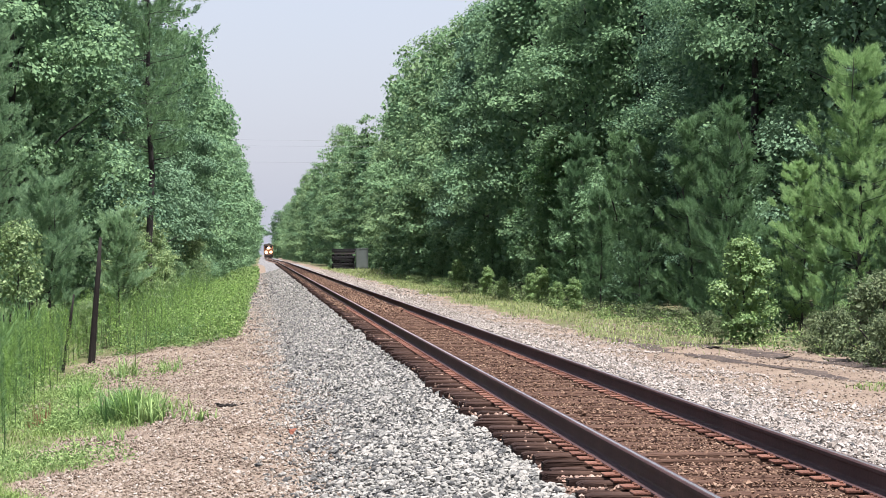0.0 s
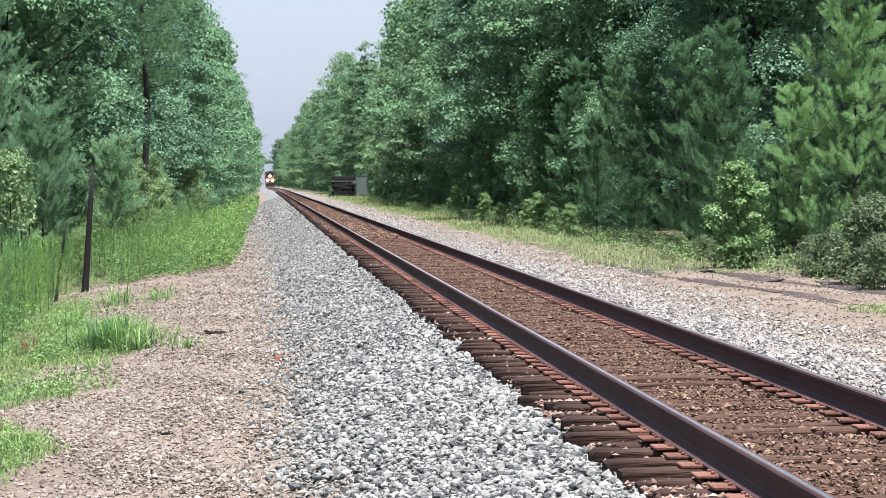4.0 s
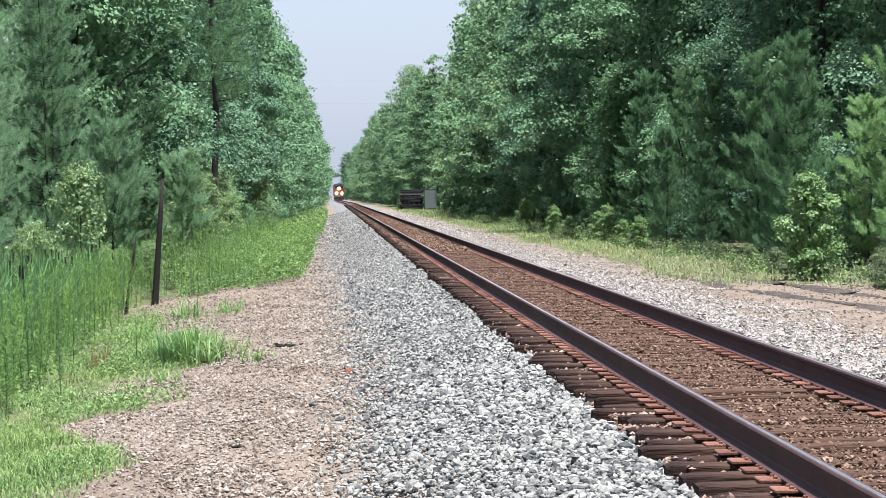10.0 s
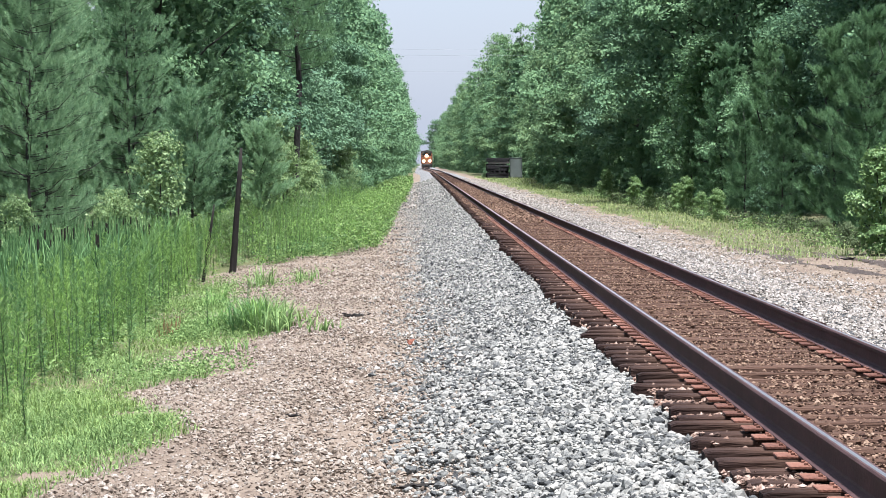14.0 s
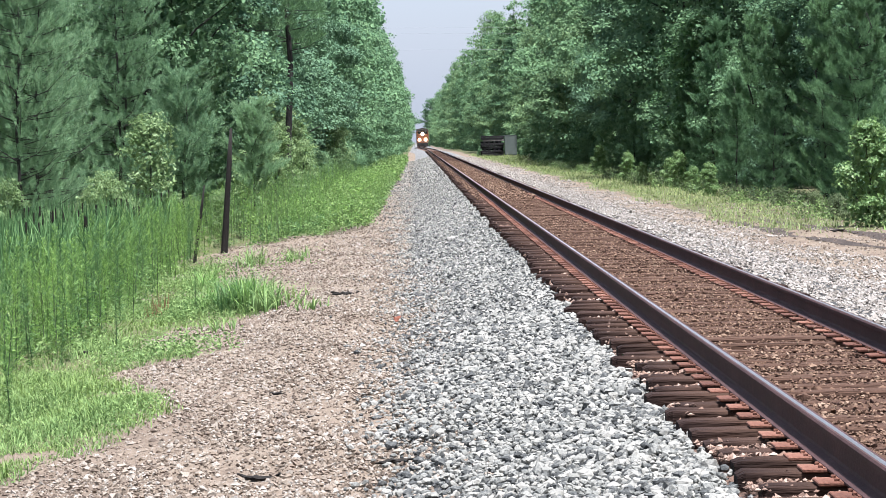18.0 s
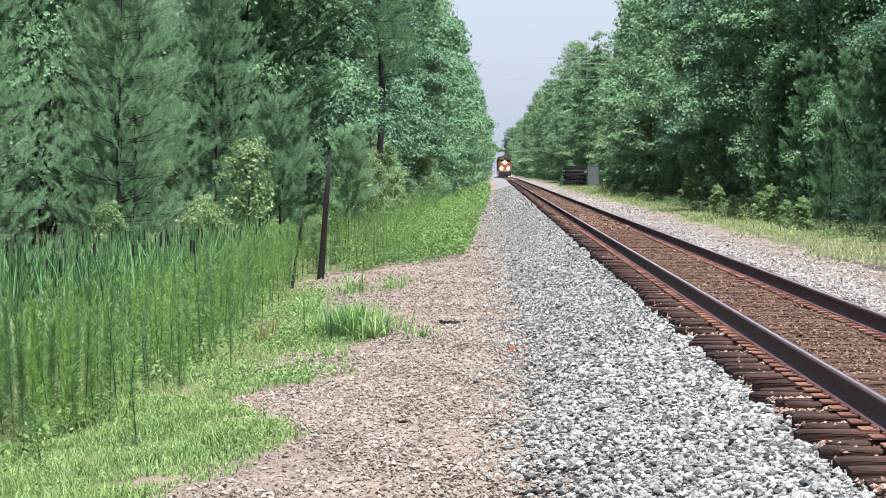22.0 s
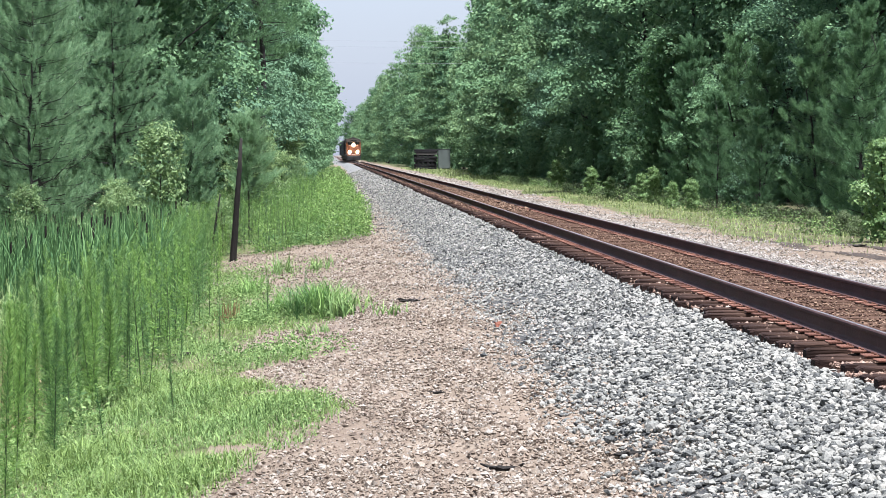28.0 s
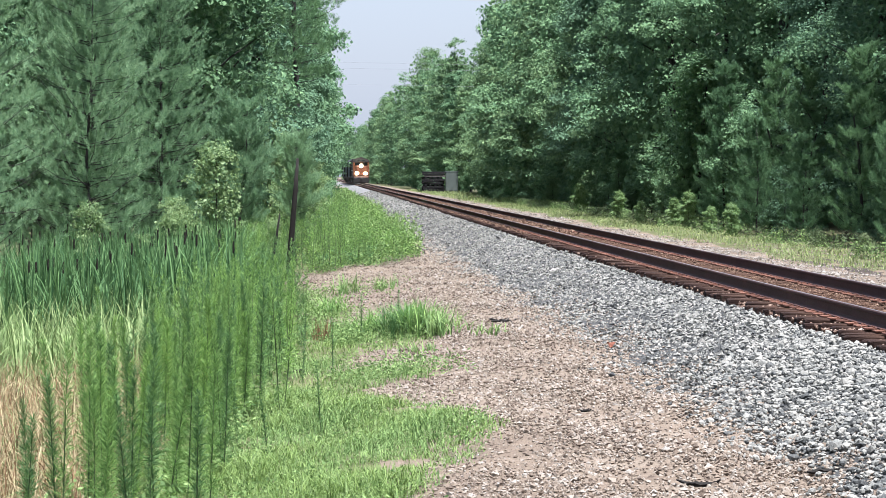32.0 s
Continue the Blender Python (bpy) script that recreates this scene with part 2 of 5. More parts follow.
# needle colour raised so the bright young pines read as standing in sun
M_NEEDLE_LIT = leaf_material("sunlit_pine_needles", (0.132, 0.248, 0.101), (0.385, 0.556, 0.233), 0.48, 0.6, spec=0.15)
M_WEED_DARK = leaf_material("dark_feathery_weed_leaves", (0.040, 0.105, 0.034), (0.140, 0.250, 0.080), 0.34, 0.6, 0.0)
M_WEED_STEM = plain("green_weed_stem", (0.045, 0.075, 0.026), 0.8)
M_WEED_BRIGHT = leaf_material("bright_feathery_weed_leaves", (0.090, 0.185, 0.040), (0.285, 0.440, 0.120), 0.42, 0.65, 0.0, spec=0.15)
M_WEED = leaf_material("feathery_weed_leaves", (0.070, 0.155, 0.040), (0.250, 0.390, 0.118), 0.4, 0.65, 0.0, spec=0.15)
M_WEED_LOW = leaf_material("low_weed_leaves", (0.0625, 0.1200, 0.0368), (0.2562, 0.3660, 0.1323), 0.32, 0.65, 0.0, spec=0.15)
M_GRASS = leaf_material("fresh_grass_blades", (0.0720, 0.1260, 0.0270), (0.2340, 0.3330, 0.0990), 0.35, 0.6, 0.0)
M_CATTAIL = leaf_material("cattail_blades", (0.026, 0.068, 0.026), (0.125, 0.225, 0.085), 0.22, 0.65, 0.0, spec=0.1)
M_STRAW = leaf_material("dry_straw_blades", (0.16, 0.125, 0.06), (0.46, 0.38, 0.23), 0.25, 0.7, 0.0, spec=0.15)
M_DEAD_WEED = leaf_material("reddish_dead_stems", (0.10, 0.055, 0.03), (0.26, 0.16, 0.09), 0.2, 0.8, 0.0, spec=0.1)
M_DRYGRASS = leaf_material("sparse_dry_grass", (0.09, 0.14, 0.045), (0.30, 0.35, 0.14), 0.3, 0.7, 0.0)
M_MUD = material("dark_damp_soil", [(0.3, (0.0193, 0.0143, 0.0121)), (0.5, (0.0385, 0.0286, 0.0237)), (0.72, (0.0825, 0.0633, 0.0495))], 1.2, 9, 0.9, 0.9, 25, dist=0.03)
M_SPIKE = material("brown_cattail_spike", [(0.3, (0.006, 0.005, 0.004)), (0.7, (0.018, 0.013, 0.008))], 20, 90, 0.95, 0.3)
M_CREOSOTE = material("black_creosoted_timber", [(0.3, (0.0030, 0.0025, 0.0035)), (0.6, (0.0075, 0.0065, 0.0080)), (0.85, (0.0275, 0.0250, 0.0270))], 1.5, 12, 0.8, 0.4, 20, each=0.3)
M_TIE_PALE = material("pale_weathered_timber", [(0.3, (0.07, 0.062, 0.06)), (0.7, (0.16, 0.145, 0.14))], 2, 20, 0.9, 0.5, 25, stretch=(0.15, 1, 1))
M_REEDGRASS = leaf_material("pale_reed_grass", (0.08, 0.14, 0.04), (0.29, 0.37, 0.16), 0.3, 0.6, 0.0, spec=0.15)


# ---------------------------------------------------------------- mesh helpers
def mesh_of(name, verts, faces, mats, mat_of=None, smooth=False):
    me = bpy.data.meshes.new(name)
    v = np.asarray(verts, dtype=np.float32)
    me.from_pydata(v.tolist() if len(v) < 2000 else v, [], faces if isinstance(faces, list) else faces.tolist())
    for m in (mats if isinstance(mats, (list, tuple)) else [mats]):
        me.materials.append(m)
    if mat_of is not None:
        me.polygons.foreach_set("material_index", np.asarray(mat_of, dtype=np.int32))
    if smooth:
        me.polygons.foreach_set("use_smooth", np.ones(len(me.polygons), dtype=bool))
    me.update()
    return me


def part(name, bm, mat, parent, label=""):
    me = bpy.data.meshes.new(name)
    bm.to_mesh(me)
    bm.free()
    for m in (mat if isinstance(mat, (list, tuple)) else [mat]):
        me.materials.append(m)
    return child(name, me, parent, label)


def child(name, me, parent, label=""):
    ob = new(name, me)
    ob.parent = parent
    return tagged(ob, label)


def box_bm(bm, x0, x1, y0, y1, z0, z1, bevel=0.0, m=None):
    g = bmesh.ops.create_cube(bm, size=1.0)["verts"]
    for v in g:
        v.co = Vector((x0 + (v.co.x + .5) * (x1 - x0), y0 + (v.co.y + .5) * (y1 - y0), z0 + (v.co.z + .5) * (z1 - z0)))
    if m is not None:
        bmesh.ops.transform(bm, matrix=m, verts=g)
    if bevel:
        es = list({e for v in g for e in v.link_edges})
        bmesh.ops.bevel(bm, geom=es, offset=bevel, segments=1, affect="EDGES")
    return bm


def box(x0, x1, y0, y1, z0, z1, bevel=0.0):
    return box_bm(bmesh.new(), x0, x1, y0, y1, z0, z1, bevel)


def cyl_bm(bm, p, q, r0, r1, seg=10):
    p, q = Vector(p), Vector(q)
    d = q - p
    m = Matrix.Translation((p + q) / 2) @ d.to_track_quat("Z", "Y").to_matrix().to_4x4()
    bmesh.ops.create_cone(bm, cap_ends=True, segments=seg, radius1=r0, radius2=r1, depth=d.length, matrix=m)
    return bm


def tube(points, radii, sides=7):
    """A tapered limb along a line of points: vertices and faces."""
    pts = [Vector(p) for p in points]
    vs, fs = [], []
    for i, p in enumerate(pts):
        d = (pts[min(i + 1, len(pts) - 1)] - pts[max(i - 1, 0)]).normalized()
        a = d.orthogonal().normalized()
        b = d.cross(a)
        for k in range(sides):
            t = 2 * math.pi * k / sides
            vs.append(p + radii[i] * (math.cos(t) * a + math.sin(t) * b))
    for i in range(len(pts) - 1):
        for k in range(sides):
            j = (k + 1) % sides
            fs.append((i * sides + k, i * sides + j, (i + 1) * sides + j, (i + 1) * sides + k))
    fs.append(tuple(range((len(pts) - 1) * sides, len(pts) * sides)))
    return vs, fs


def add(to, vf):
    n = len(to[0])
    to[0].extend(vf[0])
    to[1].extend(tuple(i + n for i in f) for f in vf[1])


def unit(a):
    return a / np.maximum(np.linalg.norm(a, axis=-1, keepdims=True), 1e-9)


def blades(base, tip, width, rng, shape=0.35):
    """Narrow rhombus leaves from base to tip, n of each: one quad apiece."""
    d = tip - base
    side = unit(np.cross(d, rng.normal(size=d.shape))) * (width[:, None] if np.ndim(width) else width) * 0.5
    mid = base + d * shape
    v = np.stack([base, mid - side, tip, mid + side], 1).reshape(-1, 3)
    return v, np.arange(len(v)).reshape(-1, 4)


def arcs(base, height, lean, width, rng, steps=3):
    """Grass blades that rise and bow over: quads that narrow to a tip."""
    n = len(base)
    a = rng.uniform(0, 2 * math.pi, n)
    out = np.stack([np.cos(a), np.sin(a), np.zeros(n)], 1)
    side = np.stack([-np.sin(a), np.cos(a), np.zeros(n)], 1) * (width[:, None] * 0.5)
    rows = []
    for k in range(steps + 1):
        t = k / steps
        p = base + out * (lean * t ** 2)[:, None]
        p[:, 2] += height * (t - 0.28 * np.minimum(lean / np.maximum(height, .01), 1.6) * t ** 3)
        w = side * (1 - t) ** 0.6 if k < steps else side * 0.04
        rows += [p - w, p + w]
    v = np.stack(rows, 1).reshape(-1, 3)
    m = 2 * (steps + 1)
    f = [[2 * k, 2 * k + 1, 2 * k + 3, 2 * k + 2] for k in range(steps)]
    faces = (np.arange(n)[:, None, None] * m + np.array(f)[None]).reshape(-1, 4)
    return v, faces


def joined(pieces):
    vs, fs, ms, n = [], [], [], 0
    for k, (v, f) in enumerate(pieces):
        vs.append(np.asarray(v, dtype=float))
        fs.append(np.asarray(f) + n)
        ms.append(np.full(len(f), k))
        n += len(v)
    return np.concatenate(vs), np.concatenate(fs), np.concatenate(ms)


# ---------------------------------------------------------------- lie of the land
def step(a, b, t):
    u = np.clip((np.asarray(t, float) - a) / (b - a), 0, 1)
    return u * u * (3 - 2 * u)


def track_x(y):
    """The line bends a little to the west far off."""
    return -1.2 * step(430, 640, y)


PROFILE_X = [-400, -60, -16, -11, -8.4, -7.4, -5.6, -4.2, -3.1, 3.4, 5.0, 7.2, 60, 400]
PROFILE_Z = [-1.3, -1.3, -1.35, -1.3, -0.98, -0.86, -0.66, -0.52, -0.44, -0.10, -0.06, -0.08, -0.05, 0.0]


def ground_z(x, y):
    x, y = np.asarray(x, float), np.asarray(y, float)
    z = np.interp(x, PROFILE_X, PROFILE_Z)
    return z + 0.035 * np.sin(x * 1.7 + 0.31 * y) * np.sin(0.43 * y + x) + 0.02 * np.sin(3.1 * x + 1.3 * y)


BED_X = [-3.35, -2.9, -2.1, -1.42, -1.3, -1.22, -0.9, -0.75, 0, 0.75, 1.3, 1.7, 2.6, 3.8]
BED_Z = [-0.56, -0.38, -0.07, 0.12, 0.125, 0.13, 0.135, 0.14, 0.145, 0.14, 0.145, 0.12, -0.02, -0.20]


def grid(xs, ys, height):
    X, Y = np.meshgrid(xs, ys)
    Z = height(X, Y)
    v = np.stack([X, Y, Z], -1).reshape(-1, 3)
    nx, ny = len(xs), len(ys)
    i = (np.arange(ny - 1)[:, None] * nx + np.arange(nx - 1)[None]).reshape(-1, 1)
    return v, np.concatenate([i, i + 1, i + nx + 1, i + nx], 1)


def build_ground():
    xs = np.concatenate([[-1500, -400, -150, -60, -30, -20], np.arange(-16, 12.01, 0.5), [16, 22, 30, 60, 150, 400, 1500]])
    ys = np.concatenate([[-300, -60, -20], np.arange(-6, 120, 0.6), np.arange(120, 420, 4), [450, 500, 560, 640, 760, 900, 1200, 1800, 3000]])
    v, f = grid(xs, ys, ground_z)
    c = v[f].mean(1)
    edge = 0.5 * np.sin(c[:, 1] * 0.35) + 0.3 * np.sin(c[:, 1] * 0.9)
    mat = np.zeros(len(f), int)
    mat[(c[:, 0] > 4.6 + edge * 0.4) & (c[:, 1] > 52)] = 1
    mat[(c[:, 0] < np.interp(c[:, 1], [-6, 13, 19, 24.5, 29, 31.5, 34, 38, 46, 58], [-7.2, -7.2, -6.6, -5.9, -6.8, -6.1, -6.9, -6.2, -7.1, -8.2])) & (c[:, 1] < 64)] = 1
    mat[(c[:, 0] < -8.2) & (c[:, 1] < 64)] = 1
    mat[(c[:, 0] < -4.4) & (c[:, 1] > 71.5 + (c[:, 0] + 4.2))] = 1
    mat[(c[:, 0] > 7.6 + edge) | (c[:, 0] < -12.5)] = 2
    tagged(new("ground", mesh_of("ground", v, f, [M_EARTH, M_MEADOW, M_FOREST_FLOOR], mat, True)),
           "sandy track side with grass and leaf litter", "ground", kind="structure")
    ys = np.concatenate([np.arange(-20, 120, 0.4), np.arange(120, 420, 4), np.arange(420, 660, 20), [700, 900, 1300, 2000]])
    xs = np.concatenate([[-3.35, -3.1], np.arange(-2.9, -1.5, 0.2), [-1.42, -1.3, -1.22, -1.05, -0.9, -0.75], np.arange(-0.6, 3.0, 0.2), [3.2, 3.5, 3.8]])
    v, f = grid(xs, ys, lambda x, y: np.interp(x, BED_X, BED_Z) + 0 * y)
    v[:, 2] = np.interp(v[:, 0], BED_X, BED_Z) + 0.015 * np.sin(2.3 * v[:, 0] + 0.9 * v[:, 1])
    c = v[f].mean(1)
    rust = (c[:, 0] > -1.28) & (c[:, 0] < 1.2)
    v[:, 0] += track_x(v[:, 1])
    tagged(new("ballast_bed", mesh_of("ballast_bed", v, f, [M_BALLAST_SHADE, M_RUST_BED, M_BALLAST_FAR], np.where(rust, 1, np.where(c[:, 1] > 150, 2, 0)), True)),
           "bed of grey crushed stone under the railway track, rust-brown between the rails", "ballast", kind="structure")


# the edge of the grass beside the path
RIM_Y = [13, 19, 23.2, 26.5, 28.6, 29.6, 30.4, 31.0, 32.2, 33.4, 35, 36.6, 38, 40, 42, 46, 58]
RIM_X = [-6.9, -6.3, -5.3, -5.75, -6.5, -6.6, -5.7, -5.4, -6.1, -6.75, -6.75, -5.7, -5.2, -5.8, -6.4, -6.7, -7.6]



# the sleepers: place along the line, skew, sideways and downward shift
TIE_STEP = 0.495


def tie_rows():
    r, rows, y = random.Random(3), [], 9.43
    while y < 420:
        rows.append((y, r.gauss(0, 0.9), r.gauss(0, 0.045), r.uniform(-0.022, 0.010)))
        y += TIE_STEP + r.gauss(0, 0.012)
    back = random.Random(31)
    return [(9.43 - TIE_STEP * k, back.gauss(0, 0.9), back.gauss(0, 0.045), back.uniform(-0.022, 0.010)) for k in range(36, 0, -1)] + rows


TIES = tie_rows()
TIE_Y = np.array([t[0] for t in TIES])


def off_tie(y):
    k = np.clip(np.searchsorted(TIE_Y, y), 1, len(TIE_Y) - 1)
    return np.minimum(np.abs(y - TIE_Y[k - 1]), np.abs(y - TIE_Y[k]))


# ---------------------------------------------------------------- stones
def stones(name, label, mat, spots, size, rng, faces=8, flat=0.66):
    """Broken stones lying at the spots (n x 3), each an uneven block of its own."""
    n = len(spots)
    if faces == 20:
        g = (1 + 5 ** 0.5) / 2
        base = np.array([[0, i, j * g] for i in (-1, 1) for j in (-1, 1)] + [[i, j * g, 0] for i in (-1, 1) for j in (-1, 1)] + [[j * g, 0, i] for i in (-1, 1) for j in (-1, 1)], float) * 0.5
        quads = np.array([t for t in combinations(range(12), 3) if all(np.linalg.norm(base[i] - base[j]) < 1.1 for i, j in combinations(t, 2))])
        turn = np.einsum("ij,ij->i", np.cross(base[quads[:, 1]] - base[quads[:, 0]], base[quads[:, 2]] - base[quads[:, 0]]), base[quads].mean(1)) < 0
        quads[turn] = quads[turn][:, ::-1]
    else:
        base = np.array([[1, 0, 0], [0, 1, 0], [-1, 0, 0], [0, -1, 0], [0, 0, 1], [0, 0, -1]], float) * 0.85
        quads = np.array([[0, 1, 4], [1, 2, 4], [2, 3, 4], [3, 0, 4], [1, 0, 5], [2, 1, 5], [3, 2, 5], [0, 3, 5]])
    v = base[None] * (1 + rng.normal(0, 0.2, (n, len(base), 3)))
    s = size * rng.lognormal(0, 0.33, (n, 1))
    v *= (np.concatenate([s, s * rng.uniform(.6, .95, (n, 1)), s * rng.uniform(flat - .2, flat + .15, (n, 1))], 1) * 0.5)[:, None]
    a, b = rng.uniform(0, 6.28, n), rng.normal(0, 0.85, n)
    ca, sa, cb, sb = np.cos(a), np.sin(a), np.cos(b), np.sin(b)
    y1 = v[..., 1] * cb[:, None] - v[..., 2] * sb[:, None]
    z1 = v[..., 1] * sb[:, None] + v[..., 2] * cb[:, None]
    x2 = v[..., 0] * ca[:, None] - y1 * sa[:, None]
    y2 = v[..., 0] * sa[:, None] + y1 * ca[:, None]
    v = np.stack([x2, y2, z1], -1) + spots[:, None]
    f = (np.arange(n)[:, None, None] * len(base) + quads[None]).reshape(-1, quads.shape[1])
    return tagged(new(name, mesh_of(name, v.reshape(-1, 3), f, mat)), label, "gravel", kind="stuff")


def strew(rng, n, x0, x1, y0, y1, near=1.0):
    """Spots in a strip, thinner with distance."""
    u = rng.random(n)
    y = y0 * (y1 / y0) ** u if near else y0 + (y1 - y0) * u
    return np.stack([rng.uniform(x0, x1, n), y], 1)


def build_stones():
    rng = np.random.default_rng(5)

    def lay(name, label, mat, n, x0, x1, y0, y1, size, z, faces, keep=None, lift=0.45, near=1.0):
        p = strew(rng, n, x0, x1, y0, y1, near)
        if keep is not None:
            p = p[keep(p[:, 0], p[:, 1])]
        zz = z(p[:, 0], p[:, 1]) + rng.uniform(-0.2, 1.0, len(p)) * size * lift
        return stones(name, label, mat, np.column_stack([p, zz]), size, rng, faces)

    top = lambda x, y: np.where(x < -3.3, ground_z(x, y), np.maximum(np.interp(x, BED_X, BED_Z), ground_z(x, y)))
    wav = lambda y: 0.12 * np.sin(0.8 * y) + 0.08 * np.sin(2.1 * y + 1)
    edge = lambda y: -2.75 - 0.011 * np.clip(y - 17, 0, 50) - 0.012 * np.clip(y - 67, 0, 60) + wav(y)
    sh = lambda x, y: (x > edge(y) + rng.normal(0, 0.4, len(x))) & (x < -1.3 + rng.normal(0, 0.05, len(x)))
    lay("ballast_stones", "loose grey crushed granite ballast on the track shoulder", M_STONE, 36000, -3.5, -1.25, 10.5, 27, 0.052, top, 20, sh, 0.8)
    lay("ballast_stones", "grey crushed granite ballast along the track shoulder", M_STONE, 56000, -4.4, -1.25, 25.5, 125, 0.064, top, 8, sh)
    lay("ballast_stones", "grey ballast far along the line", M_STONE, 9000, -4.4, -1.25, 120, 300, 0.11, top, 8, sh)
    path = lambda x, y: (x > np.interp(y, RIM_Y, RIM_X) + rng.normal(0.1, .12, len(x))) & (x < edge(y) + rng.normal(0.05, 0.45, len(x))) & (rng.random(len(x)) < np.clip((x + 7.0) / 3.0 + 0.22 * np.sin(1.3 * x + 0.55 * y) + 0.18 * np.sin(2.9 * x - 1.1 * y), 0.22, 1))
    lay("path_gravel", "tan gravel strewn on the sandy track-side path", M_STONE_TAN, 76000, -7.4, -2.4, 11, 48, 0.047, top, 8, path)
    lay("path_gravel", "fine tan grit on the bare soil of the path", M_STONE_TAN, 26000, -7.6, -4.4, 12, 44, 0.028, top, 8, lambda x, y: x > np.interp(y, RIM_Y, RIM_X) - 0.3)
    lay("path_gravel", "tan gravel along the track-side path", M_STONE_TAN, 12000, -5.2, -2.7, 45, 130, 0.06, ground_z, 8, path)
    lay("path_gravel", "thin tan gravel on bare soil by the weeds", M_STONE_TAN, 9000, -8.2, -3.0, 46, 72, 0.055, ground_z, 8)
    lay("path_gravel", "scattered pale stones on the dirt track", M_STONE_TAN, 9000, 3.4, 7.4, 24, 75, 0.045, ground_z, 8)
    rust = lambda x, y: (np.abs(np.abs(x) - 0.7525) > 0.1) & ((off_tie(y) > 0.108) | ((rng.random(len(x)) < 0.42) & (x > -0.7)))
    hole = np.random.default_rng(9).uniform(-0.05, 0.012, 1000)
    crib = lambda x, y: 0.192 + 0.012 * np.cos(1.9 * x) + np.where(x < -0.9, 1.1, 0.5) * hole[np.clip(np.searchsorted(TIE_Y, y), 0, 999)] + np.where(off_tie(y) < 0.1, 0.03, 0.0)
    lay("crib_stones", "rust-brown ballast between the sleepers", M_STONE_RUST, 54000, -0.95, 1.26, 11, 75, 0.036, crib, 8, rust, 0.8)
    far_rust = lambda x, y: (np.abs(np.abs(x) - 0.7525) > 0.1) & ((off_tie(y) > 0.1) | (rng.random(len(x)) < 0.5))
    lay("crib_stones", "rust-brown ballast far along the track", M_STONE_RUST, 16000, -1.15, 1.26, 72, 210, 0.075, lambda x, y: crib(x, y) + 0.02, 8, far_rust)
    lay("crib_stones", "brown and grey ballast between the sleeper ends", M_STONE_CRIB, 15000, -1.27, -0.84, 11, 75, 0.04, crib, 8, lambda x, y: (off_tie(y) > 0.108) | (rng.random(len(x)) < 0.08))
    right = lambda x, y: x < 4.15 + 0.25 * np.sin(0.5 * y) + rng.normal(0, 0.2, len(x))
    lay("ballast_stones", "pale crushed stone beside the far rail", M_STONE_PALE, 42000, 1.22, 4.7, 16, 110, 0.055, top, 8, right)
    lay("ballast_stones", "pale crushed stone far along the line", M_STONE_PALE, 9000, 1.22, 4.7, 108, 300, 0.1, top, 8, right)
    # the ground beside and behind the viewer
    lay("ballast_stones", "grey crushed granite ballast beside the near track", M_STONE, 7000, -3.5, -1.25, -8, 10.8, 0.052, top, 8, sh, 0.7, 0)
    lay("path_gravel", "tan gravel on the near path", M_STONE_TAN, 7000, -7.2, -2.4, -8, 11.5, 0.05, top, 8, path, 0.45, 0)
    lay("crib_stones", "rust-brown ballast between the near sleepers", M_STONE_RUST, 5000, -0.95, 1.26, -8, 11.2, 0.042, crib, 8, rust, 0.45, 0)
    lay("ballast_stones", "pale crushed stone beside the near track", M_STONE_PALE, 5000, 1.22, 4.7, -8, 16.5, 0.06, top, 8, right, 0.45, 0)


# ---------------------------------------------------------------- track
RAIL_TOP = 0.43


def rail_mesh(x0, y0, y1):
    """A flat-bottomed rail: foot, web and head, with a worn bright running surface."""
    sec = [(-0.076, 0), (0.076, 0), (0.076, 0.010), (0.016, 0.030), (0.0095, 0.045), (0.0095, 0.135), (0.034, 0.147), (0.035, 0.172), (0.027, 0.183), (0.012, 0.184), (-0.016, 0.184),
           (-0.027, 0.183), (-0.035, 0.172), (-0.034, 0.147), (-0.0095, 0.135), (-0.0095, 0.045), (-0.016, 0.030), (-0.076, 0.010)]
    ys = [y for y in (-20, 0, 20, 60, 120, 250, 430, 460, 490, 520, 550, 580, 610, 640, 900, 1500) if y0 <= y <= y1]
    k = len(sec)
    v = [(x0 + sx + float(track_x(y)), y, RAIL_TOP - 0.184 + sz) for y in ys for sx, sz in sec]
    f, mat = [], []
    for i in range(len(ys) - 1):
        for j in range(k):
            f.append((i * k + j, (i + 1) * k + j, (i + 1) * k + (j + 1) % k, i * k + (j + 1) % k))
            mat.append(1 if j in (9,) else 0)
    return mesh_of("rail", v, f, [M_RAIL, M_RAIL_TOP], mat)


